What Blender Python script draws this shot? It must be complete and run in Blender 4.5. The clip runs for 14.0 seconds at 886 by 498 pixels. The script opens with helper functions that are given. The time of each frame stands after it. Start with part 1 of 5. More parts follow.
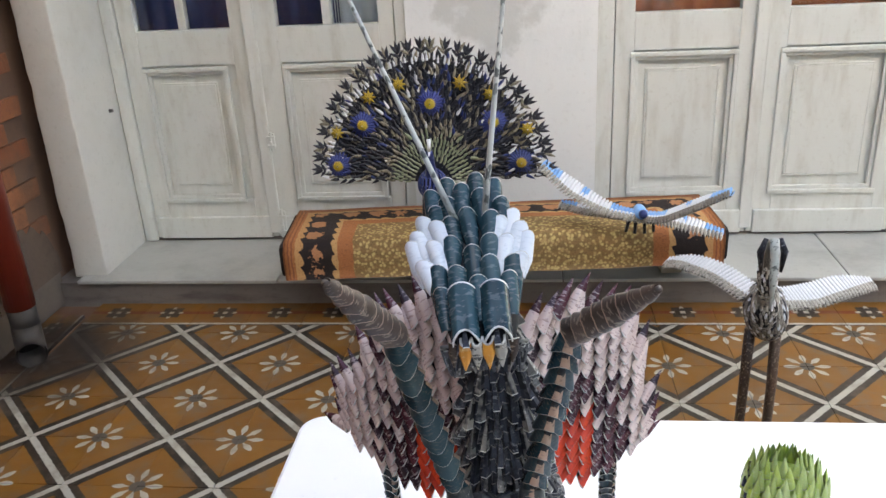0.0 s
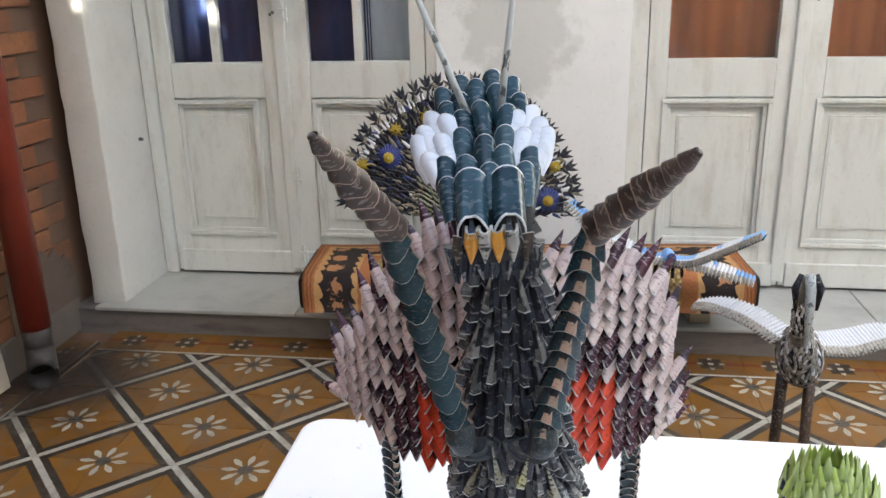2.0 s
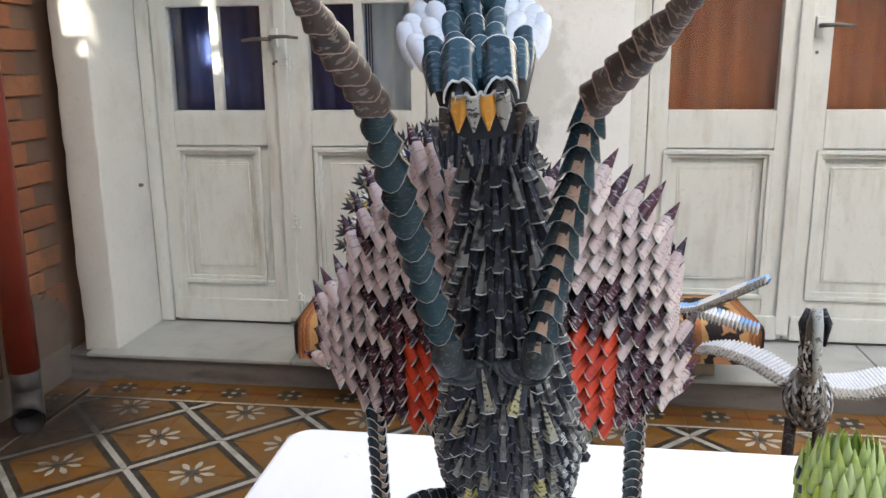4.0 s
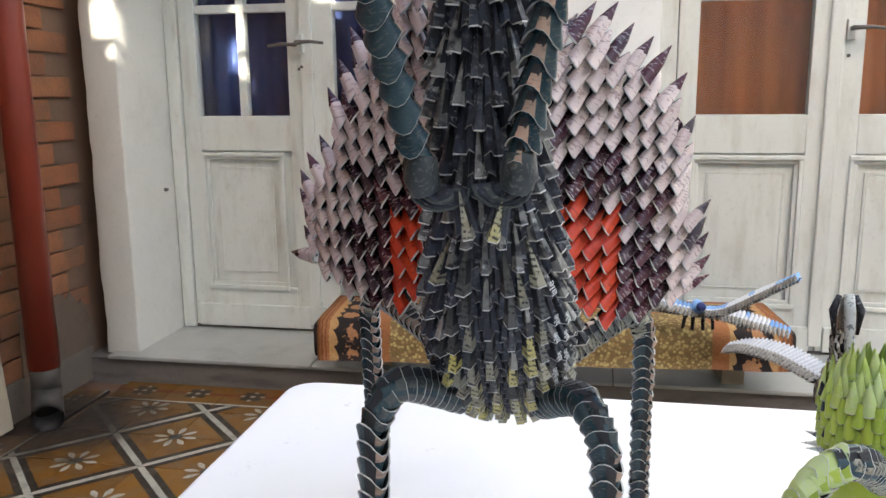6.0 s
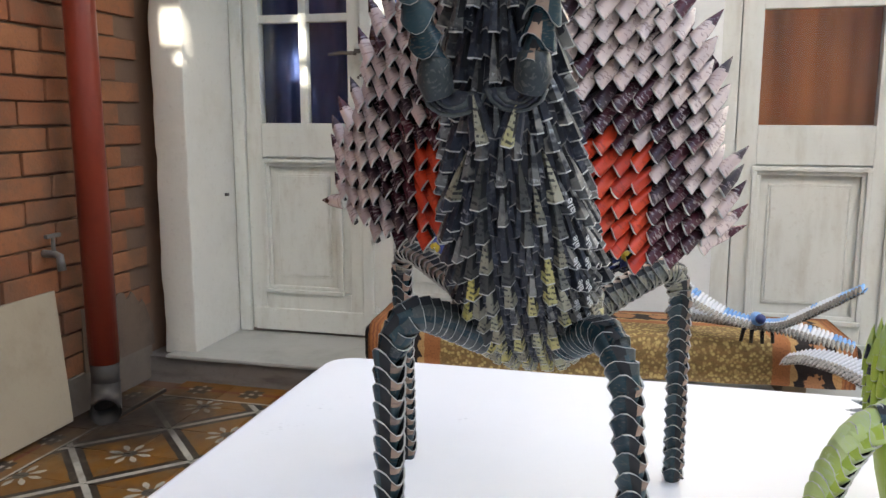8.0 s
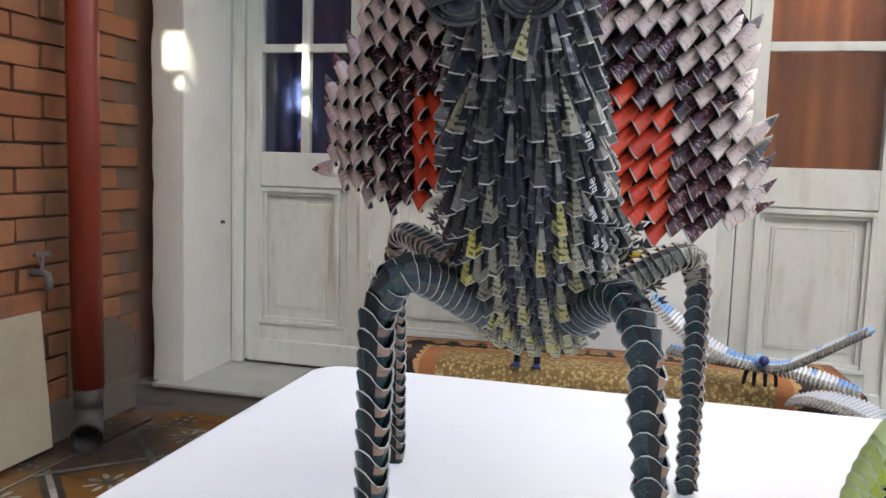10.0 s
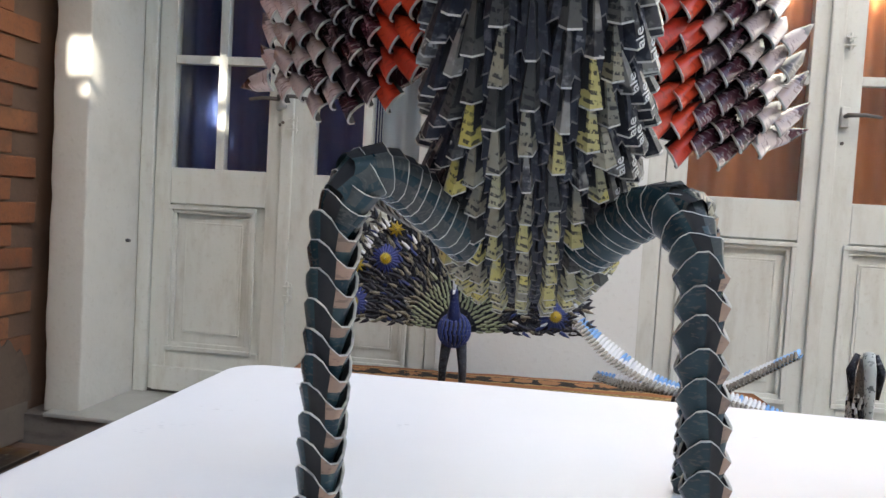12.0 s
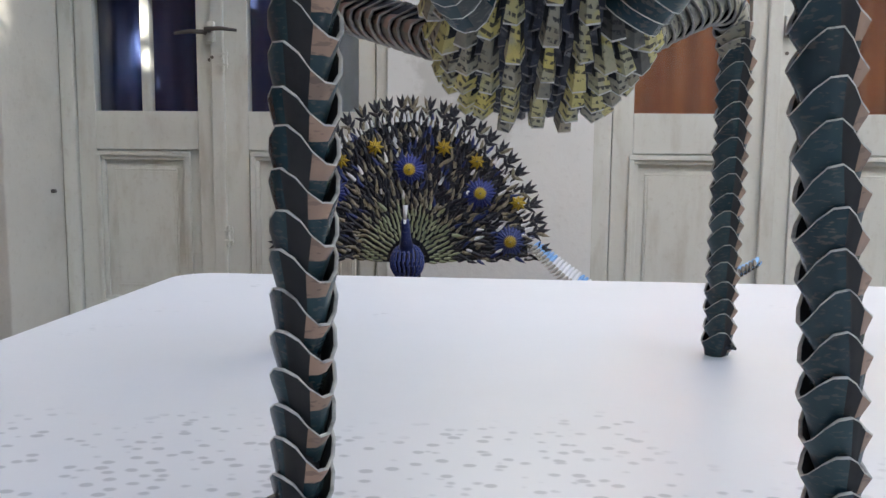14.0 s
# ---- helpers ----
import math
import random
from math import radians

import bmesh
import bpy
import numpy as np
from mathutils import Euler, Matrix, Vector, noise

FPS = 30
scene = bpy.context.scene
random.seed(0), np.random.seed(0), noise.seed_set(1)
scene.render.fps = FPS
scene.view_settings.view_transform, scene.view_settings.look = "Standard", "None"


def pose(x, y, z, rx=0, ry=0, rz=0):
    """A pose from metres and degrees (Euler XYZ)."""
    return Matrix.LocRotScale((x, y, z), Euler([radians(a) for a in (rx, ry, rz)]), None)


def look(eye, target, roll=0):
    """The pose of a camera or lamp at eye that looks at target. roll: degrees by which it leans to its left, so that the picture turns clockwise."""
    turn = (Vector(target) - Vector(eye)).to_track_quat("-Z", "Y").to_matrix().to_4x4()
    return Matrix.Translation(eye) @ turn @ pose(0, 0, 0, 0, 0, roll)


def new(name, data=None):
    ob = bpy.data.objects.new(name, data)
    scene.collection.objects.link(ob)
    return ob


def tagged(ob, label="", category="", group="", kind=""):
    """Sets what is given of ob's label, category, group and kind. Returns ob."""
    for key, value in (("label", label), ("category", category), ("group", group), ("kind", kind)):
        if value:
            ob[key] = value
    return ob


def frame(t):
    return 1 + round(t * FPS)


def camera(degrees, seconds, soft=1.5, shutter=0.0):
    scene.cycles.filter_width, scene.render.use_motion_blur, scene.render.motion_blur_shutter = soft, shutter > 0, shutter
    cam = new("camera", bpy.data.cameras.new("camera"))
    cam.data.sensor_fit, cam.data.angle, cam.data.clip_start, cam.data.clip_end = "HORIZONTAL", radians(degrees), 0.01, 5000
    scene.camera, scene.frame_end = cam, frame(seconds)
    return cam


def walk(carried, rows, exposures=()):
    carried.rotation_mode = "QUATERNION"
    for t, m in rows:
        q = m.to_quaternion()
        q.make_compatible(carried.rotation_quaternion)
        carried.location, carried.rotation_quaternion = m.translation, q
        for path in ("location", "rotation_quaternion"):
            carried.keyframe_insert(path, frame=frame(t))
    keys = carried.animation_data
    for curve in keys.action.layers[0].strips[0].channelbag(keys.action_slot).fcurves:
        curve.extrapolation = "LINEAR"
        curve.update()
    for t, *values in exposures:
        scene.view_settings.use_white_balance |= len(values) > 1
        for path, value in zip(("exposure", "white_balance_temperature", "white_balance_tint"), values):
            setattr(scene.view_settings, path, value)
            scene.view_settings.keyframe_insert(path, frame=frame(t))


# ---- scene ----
cam = camera(56.5, 14.0)
PATH = [
    (0, (1.193, -2.396, 1.317), (0.98, -0.565, 0.542), -3.1),
    (0.5, (1.2, -2.402, 1.304), (0.939, -0.556, 0.578), -2.4),
    (1, (1.207, -2.408, 1.28), (0.921, -0.553, 0.59), -2.0),
    (1.5, (1.202, -2.403, 1.256), (0.905, -0.538, 0.598), -1.5),
    (2, (1.197, -2.377, 1.219), (0.922, -0.499, 0.59), -1.3),
    (2.5, (1.197, -2.372, 1.198), (0.94, -0.483, 0.593), -1.1),
    (3, (1.199, -2.375, 1.185), (0.932, -0.475, 0.621), -0.6),
    (5.5, (1.205, -2.352, 1.039), (0.893, -0.411, 0.667), -1.1),
    (6, (1.223, -2.352, 1.027), (0.868, -0.422, 0.644), -0.5),
    (6.5, (1.227, -2.357, 1.016), (0.795, -0.443, 0.632), -0.3),
    (7, (1.229, -2.358, 1.0), (0.749, -0.452, 0.63), -0.0),
    (7.5, (1.244, -2.354, 0.985), (0.75, -0.449, 0.631), -0.2),
    (10, (1.234, -2.31, 0.923), (0.736, -0.385, 0.706), 1.8),
    (10.5, (1.216, -2.277, 0.892), (0.854, -0.322, 0.672), 4.5),
    (11, (1.208, -2.26, 0.883), (0.914, -0.292, 0.682), 4.3),
    (11.5, (1.195, -2.241, 0.871), (0.909, -0.268, 0.713), 4.7),
    (12, (1.189, -2.222, 0.859), (0.888, -0.248, 0.746), 3.3),
    (12.5, (1.183, -2.214, 0.845), (0.853, -0.243, 0.754), 3.1),
    (13, (1.177, -2.199, 0.829), (0.879, -0.224, 0.729), 0.3),
    (13.5, (1.168, -2.17, 0.816), (0.925, -0.192, 0.64), -0.0),
    (14, (1.159, -2.149, 0.799), (1.002, -0.168, 0.566), 0.5),
]
walk(cam, [(t, look(eye, target, roll)) for t, eye, target, roll in PATH], exposures=[(0, 2.51, 6880, 10), (5.5, 2.54, 6950, 10), (7.5, 2.40, 6980, 10), (10, 2.36, 6900, 10), (12, 2.30, 6820, 10), (13, 2.34, 6820, 10), (14, 2.0, 6600, 10)])
SKY = 0.12

# ---------------------------------------------------------------- light
world = bpy.data.worlds.new("sky")
scene.world = world
world.use_nodes = True
wn = world.node_tree.nodes
wl = world.node_tree.links
sky = wn.new("ShaderNodeTexSky")
sky.sky_type = "NISHITA"
sky.sun_disc = False
sky.sun_elevation = radians(38)
sky.sun_rotation = radians(164)
sky.air_density, sky.dust_density = 1.0, 2.5
wn["Background"].inputs[1].default_value = SKY
wl.new(sky.outputs[0], wn["Background"].inputs[0])

SUN_AZ, SUN_EL = radians(-16), radians(38)     # towards the sun: behind the camera, to the right
to_sun = Vector((-math.sin(SUN_AZ) * math.cos(SUN_EL), -math.cos(SUN_AZ) * math.cos(SUN_EL), math.sin(SUN_EL)))
sun = new("sun", bpy.data.lights.new("sun", "SUN"))
sun.data.energy, sun.data.angle, sun.data.color = 4.5, radians(0.3), (1.0, 0.95, 0.86)
sun.matrix_world = look((0, -6, 9), Vector((0, -6, 9)) - to_sun)

# ---------------------------------------------------------------- materials
def mat(name, rough=0.6, metal=0.0):
    m = bpy.data.materials.new(name)
    m.use_nodes = True
    b = m.node_tree.nodes["Principled BSDF"]
    b.inputs["Specular IOR Level"].default_value = 0.35
    b.inputs["Roughness"].default_value = rough
    b.inputs["Metallic"].default_value = metal
    return m, m.node_tree, b


class G:
    """Short-hand for node graphs."""
    def __init__(self, tree):
        self.t = tree

    def n(self, kind, **kw):
        x = self.t.nodes.new(kind)
        for k, v in kw.items():
            if k == "op":
                x.operation = v
            elif k == "blend":
                x.blend_type = v
        return x

    def put(self, sock, v):
        if hasattr(v, "is_output"):
            self.t.links.new(v, sock)
        else:
            sock.default_value = v

    def m(self, op, a, b=0.0, c=0.0):
        x = self.n("ShaderNodeMath", op=op)
        self.put(x.inputs[0], a)
        self.put(x.inputs[1], b)
        self.put(x.inputs[2], c)
        return x.outputs[0]

    def noise(self, vec, scale, detail=3.0, rough=0.55):
        x = self.n("ShaderNodeTexNoise")
        if vec is not None:
            self.put(x.inputs["Vector"], vec)
        x.inputs["Scale"].default_value = scale
        x.inputs["Detail"].default_value = detail
        x.inputs["Roughness"].default_value = rough
        return x.outputs[0]

    def step(self, v, lo, hi):
        x = self.n("ShaderNodeMapRange")
        x.interpolation_type = "SMOOTHSTEP"
        self.put(x.inputs[0], v)
        x.inputs[1].default_value, x.inputs[2].default_value = lo, hi
        return x.outputs[0]

    def mix(self, f, a, b, blend="MIX"):
        x = self.n("ShaderNodeMix", blend=blend)
        x.data_type = "RGBA"
        self.put(x.inputs[0], f)
        self.put(x.inputs[6], (*a, 1) if isinstance(a, tuple) else a)
        self.put(x.inputs[7], (*b, 1) if isinstance(b, tuple) else b)
        return x.outputs[2]

    def obj(self):
        return self.n("ShaderNodeTexCoord").outputs["Object"]

    def pos(self):
        return self.n("ShaderNodeNewGeometry").outputs["Position"]

    def rnd(self):
        return self.n("ShaderNodeObjectInfo").outputs["Random"]

    def isl(self):
        return self.n("ShaderNodeNewGeometry").outputs["Random Per Island"]

    def xyz(self, v):
        x = self.n("ShaderNodeSeparateXYZ")
        self.put(x.inputs[0], v)
        return x.outputs

    def scaled(self, v, s):
        x = self.n("ShaderNodeMapping")
        self.put(x.inputs[0], v)
        x.inputs[3].default_value = s
        return x.outputs[0]

    def bump(self, bsdf, h, strength=0.3, dist=0.002):
        x = self.n("ShaderNodeBump")
        x.inputs["Strength"].default_value, x.inputs["Distance"].default_value = strength, dist
        self.put(x.inputs["Height"], h)
        self.t.links.new(x.outputs[0], bsdf.inputs["Normal"])


def painted(name, base, dirt, rough=0.5, scale=3.0, amount=0.6, bump=0.25, streak=None):
    """Paint or plaster with stains at two scales and a fine relief."""
    m, t, b = mat(name, rough)
    g = G(t)
    p = g.pos()
    q = g.scaled(p, streak) if streak else p
    big = g.step(g.noise(q, scale, 5, 0.6), 0.45, 0.75)
    fine = g.noise(p, 60, 4)
    c = g.mix(g.m("MULTIPLY", big, amount), base, dirt)
    c = g.mix(g.m("MULTIPLY", g.step(fine, 0.55, 0.75), 0.25), c, dirt)
    t.links.new(c, b.inputs["Base Color"])
    g.bump(b, g.m("ADD", fine, g.noise(p, 9, 3)), bump, 0.003)
    return m


WHITE_WOOD = painted("white painted wood", (0.635, 0.655, 0.615), (0.40, 0.38, 0.32), 0.42, 5, 0.5, 0.22, (3.0, 3.0, 0.7))
PLASTER = painted("white plaster", (0.62, 0.61, 0.555), (0.42, 0.40, 0.34), 0.8, 2.3, 0.55, 0.5)


def damp_plaster():
    """White plaster with a ragged grey damp stain and fine trowel marks."""
    m, t, b = mat("plaster with damp stains", 0.85)
    g = G(t)
    p = g.pos()
    d = g.n("ShaderNodeVectorMath", op="DISTANCE")
    g.put(d.inputs[0], g.scaled(p, (1.0, 1.0, 0.75)))
    d.inputs[1].default_value = (1.05, 0.575, 0.80)
    ragged = g.m("ADD", d.outputs["Value"], g.m("MULTIPLY", g.m("SUBTRACT", g.noise(p, 8, 6, 0.65), 0.5), 0.42))
    c = g.mix(g.m("MULTIPLY", g.step(g.noise(p, 2.6, 5), 0.45, 0.75), 0.5), (0.755, 0.775, 0.765), (0.60, 0.63, 0.62))
    c = g.mix(g.m("MULTIPLY", g.step(ragged, 0.22, 0.13), 0.55), c, (0.45, 0.46, 0.43))
    c = g.mix(g.m("MULTIPLY", g.step(g.noise(p, 60, 4), 0.55, 0.75), 0.2), c, (0.5, 0.5, 0.48))
    t.links.new(c, b.inputs["Base Color"])
    g.bump(b, g.m("ADD", g.noise(p, 60, 4), g.noise(p, 9, 3)), 0.4, 0.003)
    return m


PLASTER_GREY = damp_plaster()
MARBLE = painted("grey marble step", (0.40, 0.41, 0.38), (0.22, 0.22, 0.20), 0.35, 4, 0.6, 0.15)
STEP_FACE = painted("worn step face", (0.17, 0.155, 0.14), (0.07, 0.06, 0.055), 0.6, 4, 0.8, 0.3, (1.0, 1.0, 4.0))
MORTAR = painted("mortar", (0.165, 0.100, 0.066), (0.09, 0.065, 0.05), 0.95, 5, 0.6, 0.6)
CONCRETE = painted("cement skirting", (0.165, 0.135, 0.108), (0.10, 0.085, 0.07), 0.9, 4, 0.7, 0.5)


def table_mat():
    """White table paint with faint stains and small grey flecks."""
    m, t, b = mat("white table paint", 0.38)
    g = G(t)
    p = g.pos()
    vo = g.n("ShaderNodeTexVoronoi")
    vo.inputs["Scale"].default_value = 175.0
    g.put(vo.inputs["Vector"], g.scaled(p, (0.75, 1.1, 1.0)))
    fleck = g.m("MULTIPLY", g.step(g.m("ADD", vo.outputs["Distance"], g.m("MULTIPLY", g.noise(p, 160, 2), 0.35)), 0.54, 0.36), g.step(g.m("ADD", g.noise(p, 9, 5, 0.6), g.m("MULTIPLY", g.step(g.xyz(p)[1], -1.78, -1.90), 0.20)), 0.60, 0.72))
    c = g.mix(g.m("MULTIPLY", g.step(g.noise(p, 5, 5), 0.4, 0.8), 0.35), (0.84, 0.84, 0.85), (0.74, 0.735, 0.72))
    c = g.mix(g.m("MULTIPLY", fleck, 0.42), c, (0.26, 0.26, 0.27))
    t.links.new(c, b.inputs["Base Color"])
    g.bump(b, g.m("SUBTRACT", g.noise(p, 120, 3), g.m("MULTIPLY", fleck, 0.6)), 0.15, 0.001)
    return m


TABLE_WHITE = table_mat()
BOARD = painted("plywood board", (0.38, 0.32, 0.235), (0.28, 0.225, 0.16), 0.7, 6, 0.5, 0.2)
PIPE_RED = painted("oxide red pipe paint", (0.20, 0.032, 0.018), (0.10, 0.018, 0.012), 0.3, 6, 0.5, 0.12)
CEMENT_DIRT = painted("earth-stained cement", (0.135, 0.098, 0.072), (0.075, 0.055, 0.042), 0.9, 6, 0.7, 0.6)
PIPE_GREY = painted("bare grey pipe", (0.062, 0.056, 0.050), (0.028, 0.024, 0.020), 0.6, 12, 0.7, 0.3)
# near-black colour stands in for the shade in openings
OPENING_SHADE = painted("near-black shade of openings", (0.02, 0.016, 0.014), (0.01, 0.01, 0.01), 0.9, 6)
IRON = painted("aged iron", (0.13, 0.12, 0.11), (0.06, 0.04, 0.03), 0.45, 30, 0.6, 0.3)
PATIO = painted("patio wall plaster", (0.70, 0.68, 0.62), (0.5, 0.48, 0.42), 0.9, 1.2, 0.4, 0.3)


def brick_mat():
    m, t, b = mat("brick", 0.85)
    g = G(t)
    p = g.pos()
    r = g.rnd()
    c = g.mix(r, (0.24, 0.085, 0.038), (0.32, 0.13, 0.058))
    c = g.mix(g.m("MULTIPLY", g.step(g.noise(p, 4, 6, 0.65), 0.38, 0.66), 0.85), c, (0.145, 0.080, 0.048))
    c = g.mix(g.m("MULTIPLY", g.step(g.noise(p, 70, 4), 0.5, 0.75), 0.5), c, (0.16, 0.08, 0.05))
    t.links.new(c, b.inputs["Base Color"])
    g.bump(b, g.m("ADD", g.noise(p, 120, 4), g.noise(p, 25, 3)), 0.6, 0.003)
    return m


BRICK = brick_mat()


def tile_mat(border=False, laid=False):
    """Cement tile, local metres from the tile's centre: ochre ground, a white and black line and quarter flowers."""
    m, t, b = mat("border tile" if border else "ochre floral cement tile", 0.42)
    g = G(t)
    p = g.pos()
    o = g.xyz(g.obj())
    u, v = o[0], o[1]
    if laid:     # many tiles in one mesh: mirrored from joint to joint
        w = g.xyz(p)
        u = g.m("SUBTRACT", g.m("PINGPONG", w[0], 0.2), 0.1)
        v = g.m("SUBTRACT", 0.1, g.m("PINGPONG", w[1], 0.2))
    wob = g.m("MULTIPLY", g.m("SUBTRACT", g.noise(p, 90, 3), 0.5), 0.006)
    ochre = g.mix(g.rnd(), (0.215, 0.096, 0.014), (0.165, 0.072, 0.012))
    ochre = g.mix(g.m("MULTIPLY", g.step(g.noise(p, 6, 4), 0.45, 0.75), 0.6), ochre, (0.20, 0.11, 0.04))
    white, black = (0.40, 0.385, 0.33), (0.032, 0.025, 0.019)
    if border:
        d = g.m("ABSOLUTE", u)
        e = g.m("ABSOLUTE", v)
        c = g.mix(g.step(g.m("ADD", e, wob), 0.012, 0.009), ochre, (0.16, 0.035, 0.015))
        sq = g.m("MAXIMUM", d, e)
        c = g.mix(g.step(g.m("ADD", sq, wob), 0.037, 0.033), c, black)
        dot = g.m("MAXIMUM", g.m("ABSOLUTE", g.m("SUBTRACT", g.m("ADD", d, e), 0.038)), 0.0)
        c = g.mix(g.m("MULTIPLY", g.step(dot, 0.009, 0.006), g.step(g.m("MINIMUM", d, e), 0.008, 0.005)), c, white)
        c = g.mix(g.step(sq, 0.010, 0.007), c, white)
        c = g.mix(g.step(g.m("ADD", v, wob), -0.074, -0.077), c, white)
        c = g.mix(g.step(g.m("ADD", v, wob), -0.086, -0.089), c, black)
    else:
        d = g.m("ADD", g.m("MULTIPLY", g.m("ABSOLUTE", g.m("ADD", u, v)), 0.7071), wob)
        s = g.m("SIGN", g.m("ADD", u, v))
        x = g.m("SUBTRACT", g.m("MULTIPLY", u, s), 0.1)
        y = g.m("SUBTRACT", g.m("MULTIPLY", v, s), 0.1)
        r = g.m("ADD", g.m("SQRT", g.m("ADD", g.m("MULTIPLY", x, x), g.m("MULTIPLY", y, y))), wob)
        a = g.m("ARCTAN2", y, x)
        petal = g.m("ADD", g.m("MULTIPLY", g.m("COSINE", g.m("MULTIPLY", a, 8.0)), 0.5), 0.5)
        width = g.m("MULTIPLY", g.m("ABSOLUTE", g.m("SUBTRACT", r, 0.043)), 24.0)
        fl = g.step(g.m("SUBTRACT", petal, g.m("ADD", width, 0.36)), 0.0, 0.12)
        fl = g.m("MULTIPLY", fl, g.m("MULTIPLY", g.step(r, 0.069, 0.066), g.step(r, 0.015, 0.018)))
        c = g.mix(fl, ochre, white)
        c = g.mix(g.step(r, 0.023, 0.019), c, (0.075, 0.068, 0.055))
        n = g.m("SUBTRACT", 0.2, g.m("ADD", g.m("ABSOLUTE", u), g.m("ABSOLUTE", v)))
        grey = g.m("MULTIPLY", g.step(g.m("ADD", n, wob), 0.045, 0.040), g.step(d, 0.055, 0.050))
        c = g.mix(grey, c, (0.17, 0.16, 0.12))
        c = g.mix(g.step(d, 0.030, 0.027), c, black)
        c = g.mix(g.step(d, 0.0105, 0.0075), c, white)
    wear = g.m("MULTIPLY", g.step(g.noise(p, 14, 6, 0.65), 0.46, 0.70), 0.50)
    c = g.mix(wear, c, (0.13, 0.10, 0.07))
    damp = g.n("ShaderNodeVectorMath", op="DISTANCE")
    g.put(damp.inputs[0], p)
    damp.inputs[1].default_value = (-0.40, -0.14, 0.0)
    soil = g.step(g.m("ADD", damp.outputs["Value"], g.m("MULTIPLY", g.noise(p, 9, 4), 0.26)), 0.56, 0.24)
    c = g.mix(g.m("MULTIPLY", soil, 0.94), c, (0.026, 0.021, 0.018))
    t.links.new(c, b.inputs["Base Color"])
    t.links.new(g.m("ADD", g.m("MULTIPLY", g.noise(p, 20, 4), 0.3), 0.3), b.inputs["Roughness"])
    g.bump(b, g.noise(p, 80, 4), 0.12, 0.002)
    return m


TILE, BORDER, TILES_LAID = tile_mat(), tile_mat(True), tile_mat(False, True)


def curtain_mat(name, a, b_, scale):
    m, t, b = mat(name, 0.75)
    g = G(t)
    p = g.pos()
    f = g.noise(g.scaled(p, (scale, 1.0, 0.25)), 1.0, 3)
    c = g.mix(g.step(f, 0.35, 0.7), a, b_)
    t.links.new(c, b.inputs["Base Color"])
    g.bump(b, g.noise(p, 300, 2), 0.15, 0.001)
    return m


BLUE_CLOTH = curtain_mat("navy curtain", (0.022, 0.040, 0.125), (0.032, 0.055, 0.165), 6)
ORANGE_CLOTH = curtain_mat("orange brown curtain", (0.48, 0.16, 0.045), (0.33, 0.095, 0.028), 14)
# bluish white puts the pane's bright reflection into the curtain's colour
PALE_CLOTH = curtain_mat("pale curtain in the pane's reflection tone", (0.60, 0.66, 0.72), (0.42, 0.52, 0.62), 8)


def glass_mat():
    m, t, b = mat("window glass", 0.03)
    b.inputs["Transmission Weight"].default_value = 1.0
    b.inputs["IOR"].default_value = 1.45
    b.inputs["Base Color"].default_value = (0.95, 0.97, 0.97, 1)
    return m


GLASS = glass_mat()

EDGE = painted("cut paper edge", (0.58, 0.57, 0.52), (0.16, 0.16, 0.15), 0.7, 150, 0.85, 0.1)
EDGE_DIM = painted("worn paper edge", (0.40, 0.38, 0.34), (0.10, 0.095, 0.09), 0.7, 150, 0.85, 0.1)
EDGE_DARK = painted("dark grey paper edge", (0.20, 0.19, 0.18), (0.05, 0.05, 0.05), 0.6, 150, 0.85, 0.1)
EDGE_WHITE = painted("clean paper edge", (0.70, 0.70, 0.67), (0.40, 0.40, 0.38), 0.6, 150, 0.6, 0.1)
# near-black puts the shade of hollows and gaps into the paper's colour
FOLD_SHADE = painted("near-black shade inside folds", (0.025, 0.025, 0.025), (0.012, 0.012, 0.012), 0.8, 200, 0.5, 0.1)


def paper(name, a, b_, spot, rough=0.42, amount=0.5, scale=160):
    """Printed magazine paper: two inks that change from sheet to sheet, small blocks of print, a slight gloss."""
    m, t, b = mat(name, rough)
    g = G(t)
    o = g.obj()
    r = g.rnd()
    off = g.n("ShaderNodeVectorMath", op="ADD")
    g.put(off.inputs[0], o)
    comb = g.n("ShaderNodeCombineXYZ")
    for k in range(3):
        g.put(comb.inputs[k], g.m("MULTIPLY", r, 3.0 + k * 2.3))
    g.put(off.inputs[1], comb.outputs[0])
    v = off.outputs[0]
    c = g.mix(r, a, b_)
    pr = g.step(g.noise(g.scaled(v, (1.0, 3.0, 1.0)), scale, 2), 0.56, 0.62)
    c = g.mix(g.m("MULTIPLY", pr, amount), c, spot)
    c = g.mix(g.m("MULTIPLY", g.step(g.noise(v, 40, 3), 0.45, 0.7), 0.55), c, b_)
    t.links.new(c, b.inputs["Base Color"])
    t.links.new(g.m("ADD", g.m("MULTIPLY", r, 0.18), rough - 0.09), b.inputs["Roughness"])
    g.bump(b, g.noise(v, 300, 2), 0.12, 0.0008)
    return m


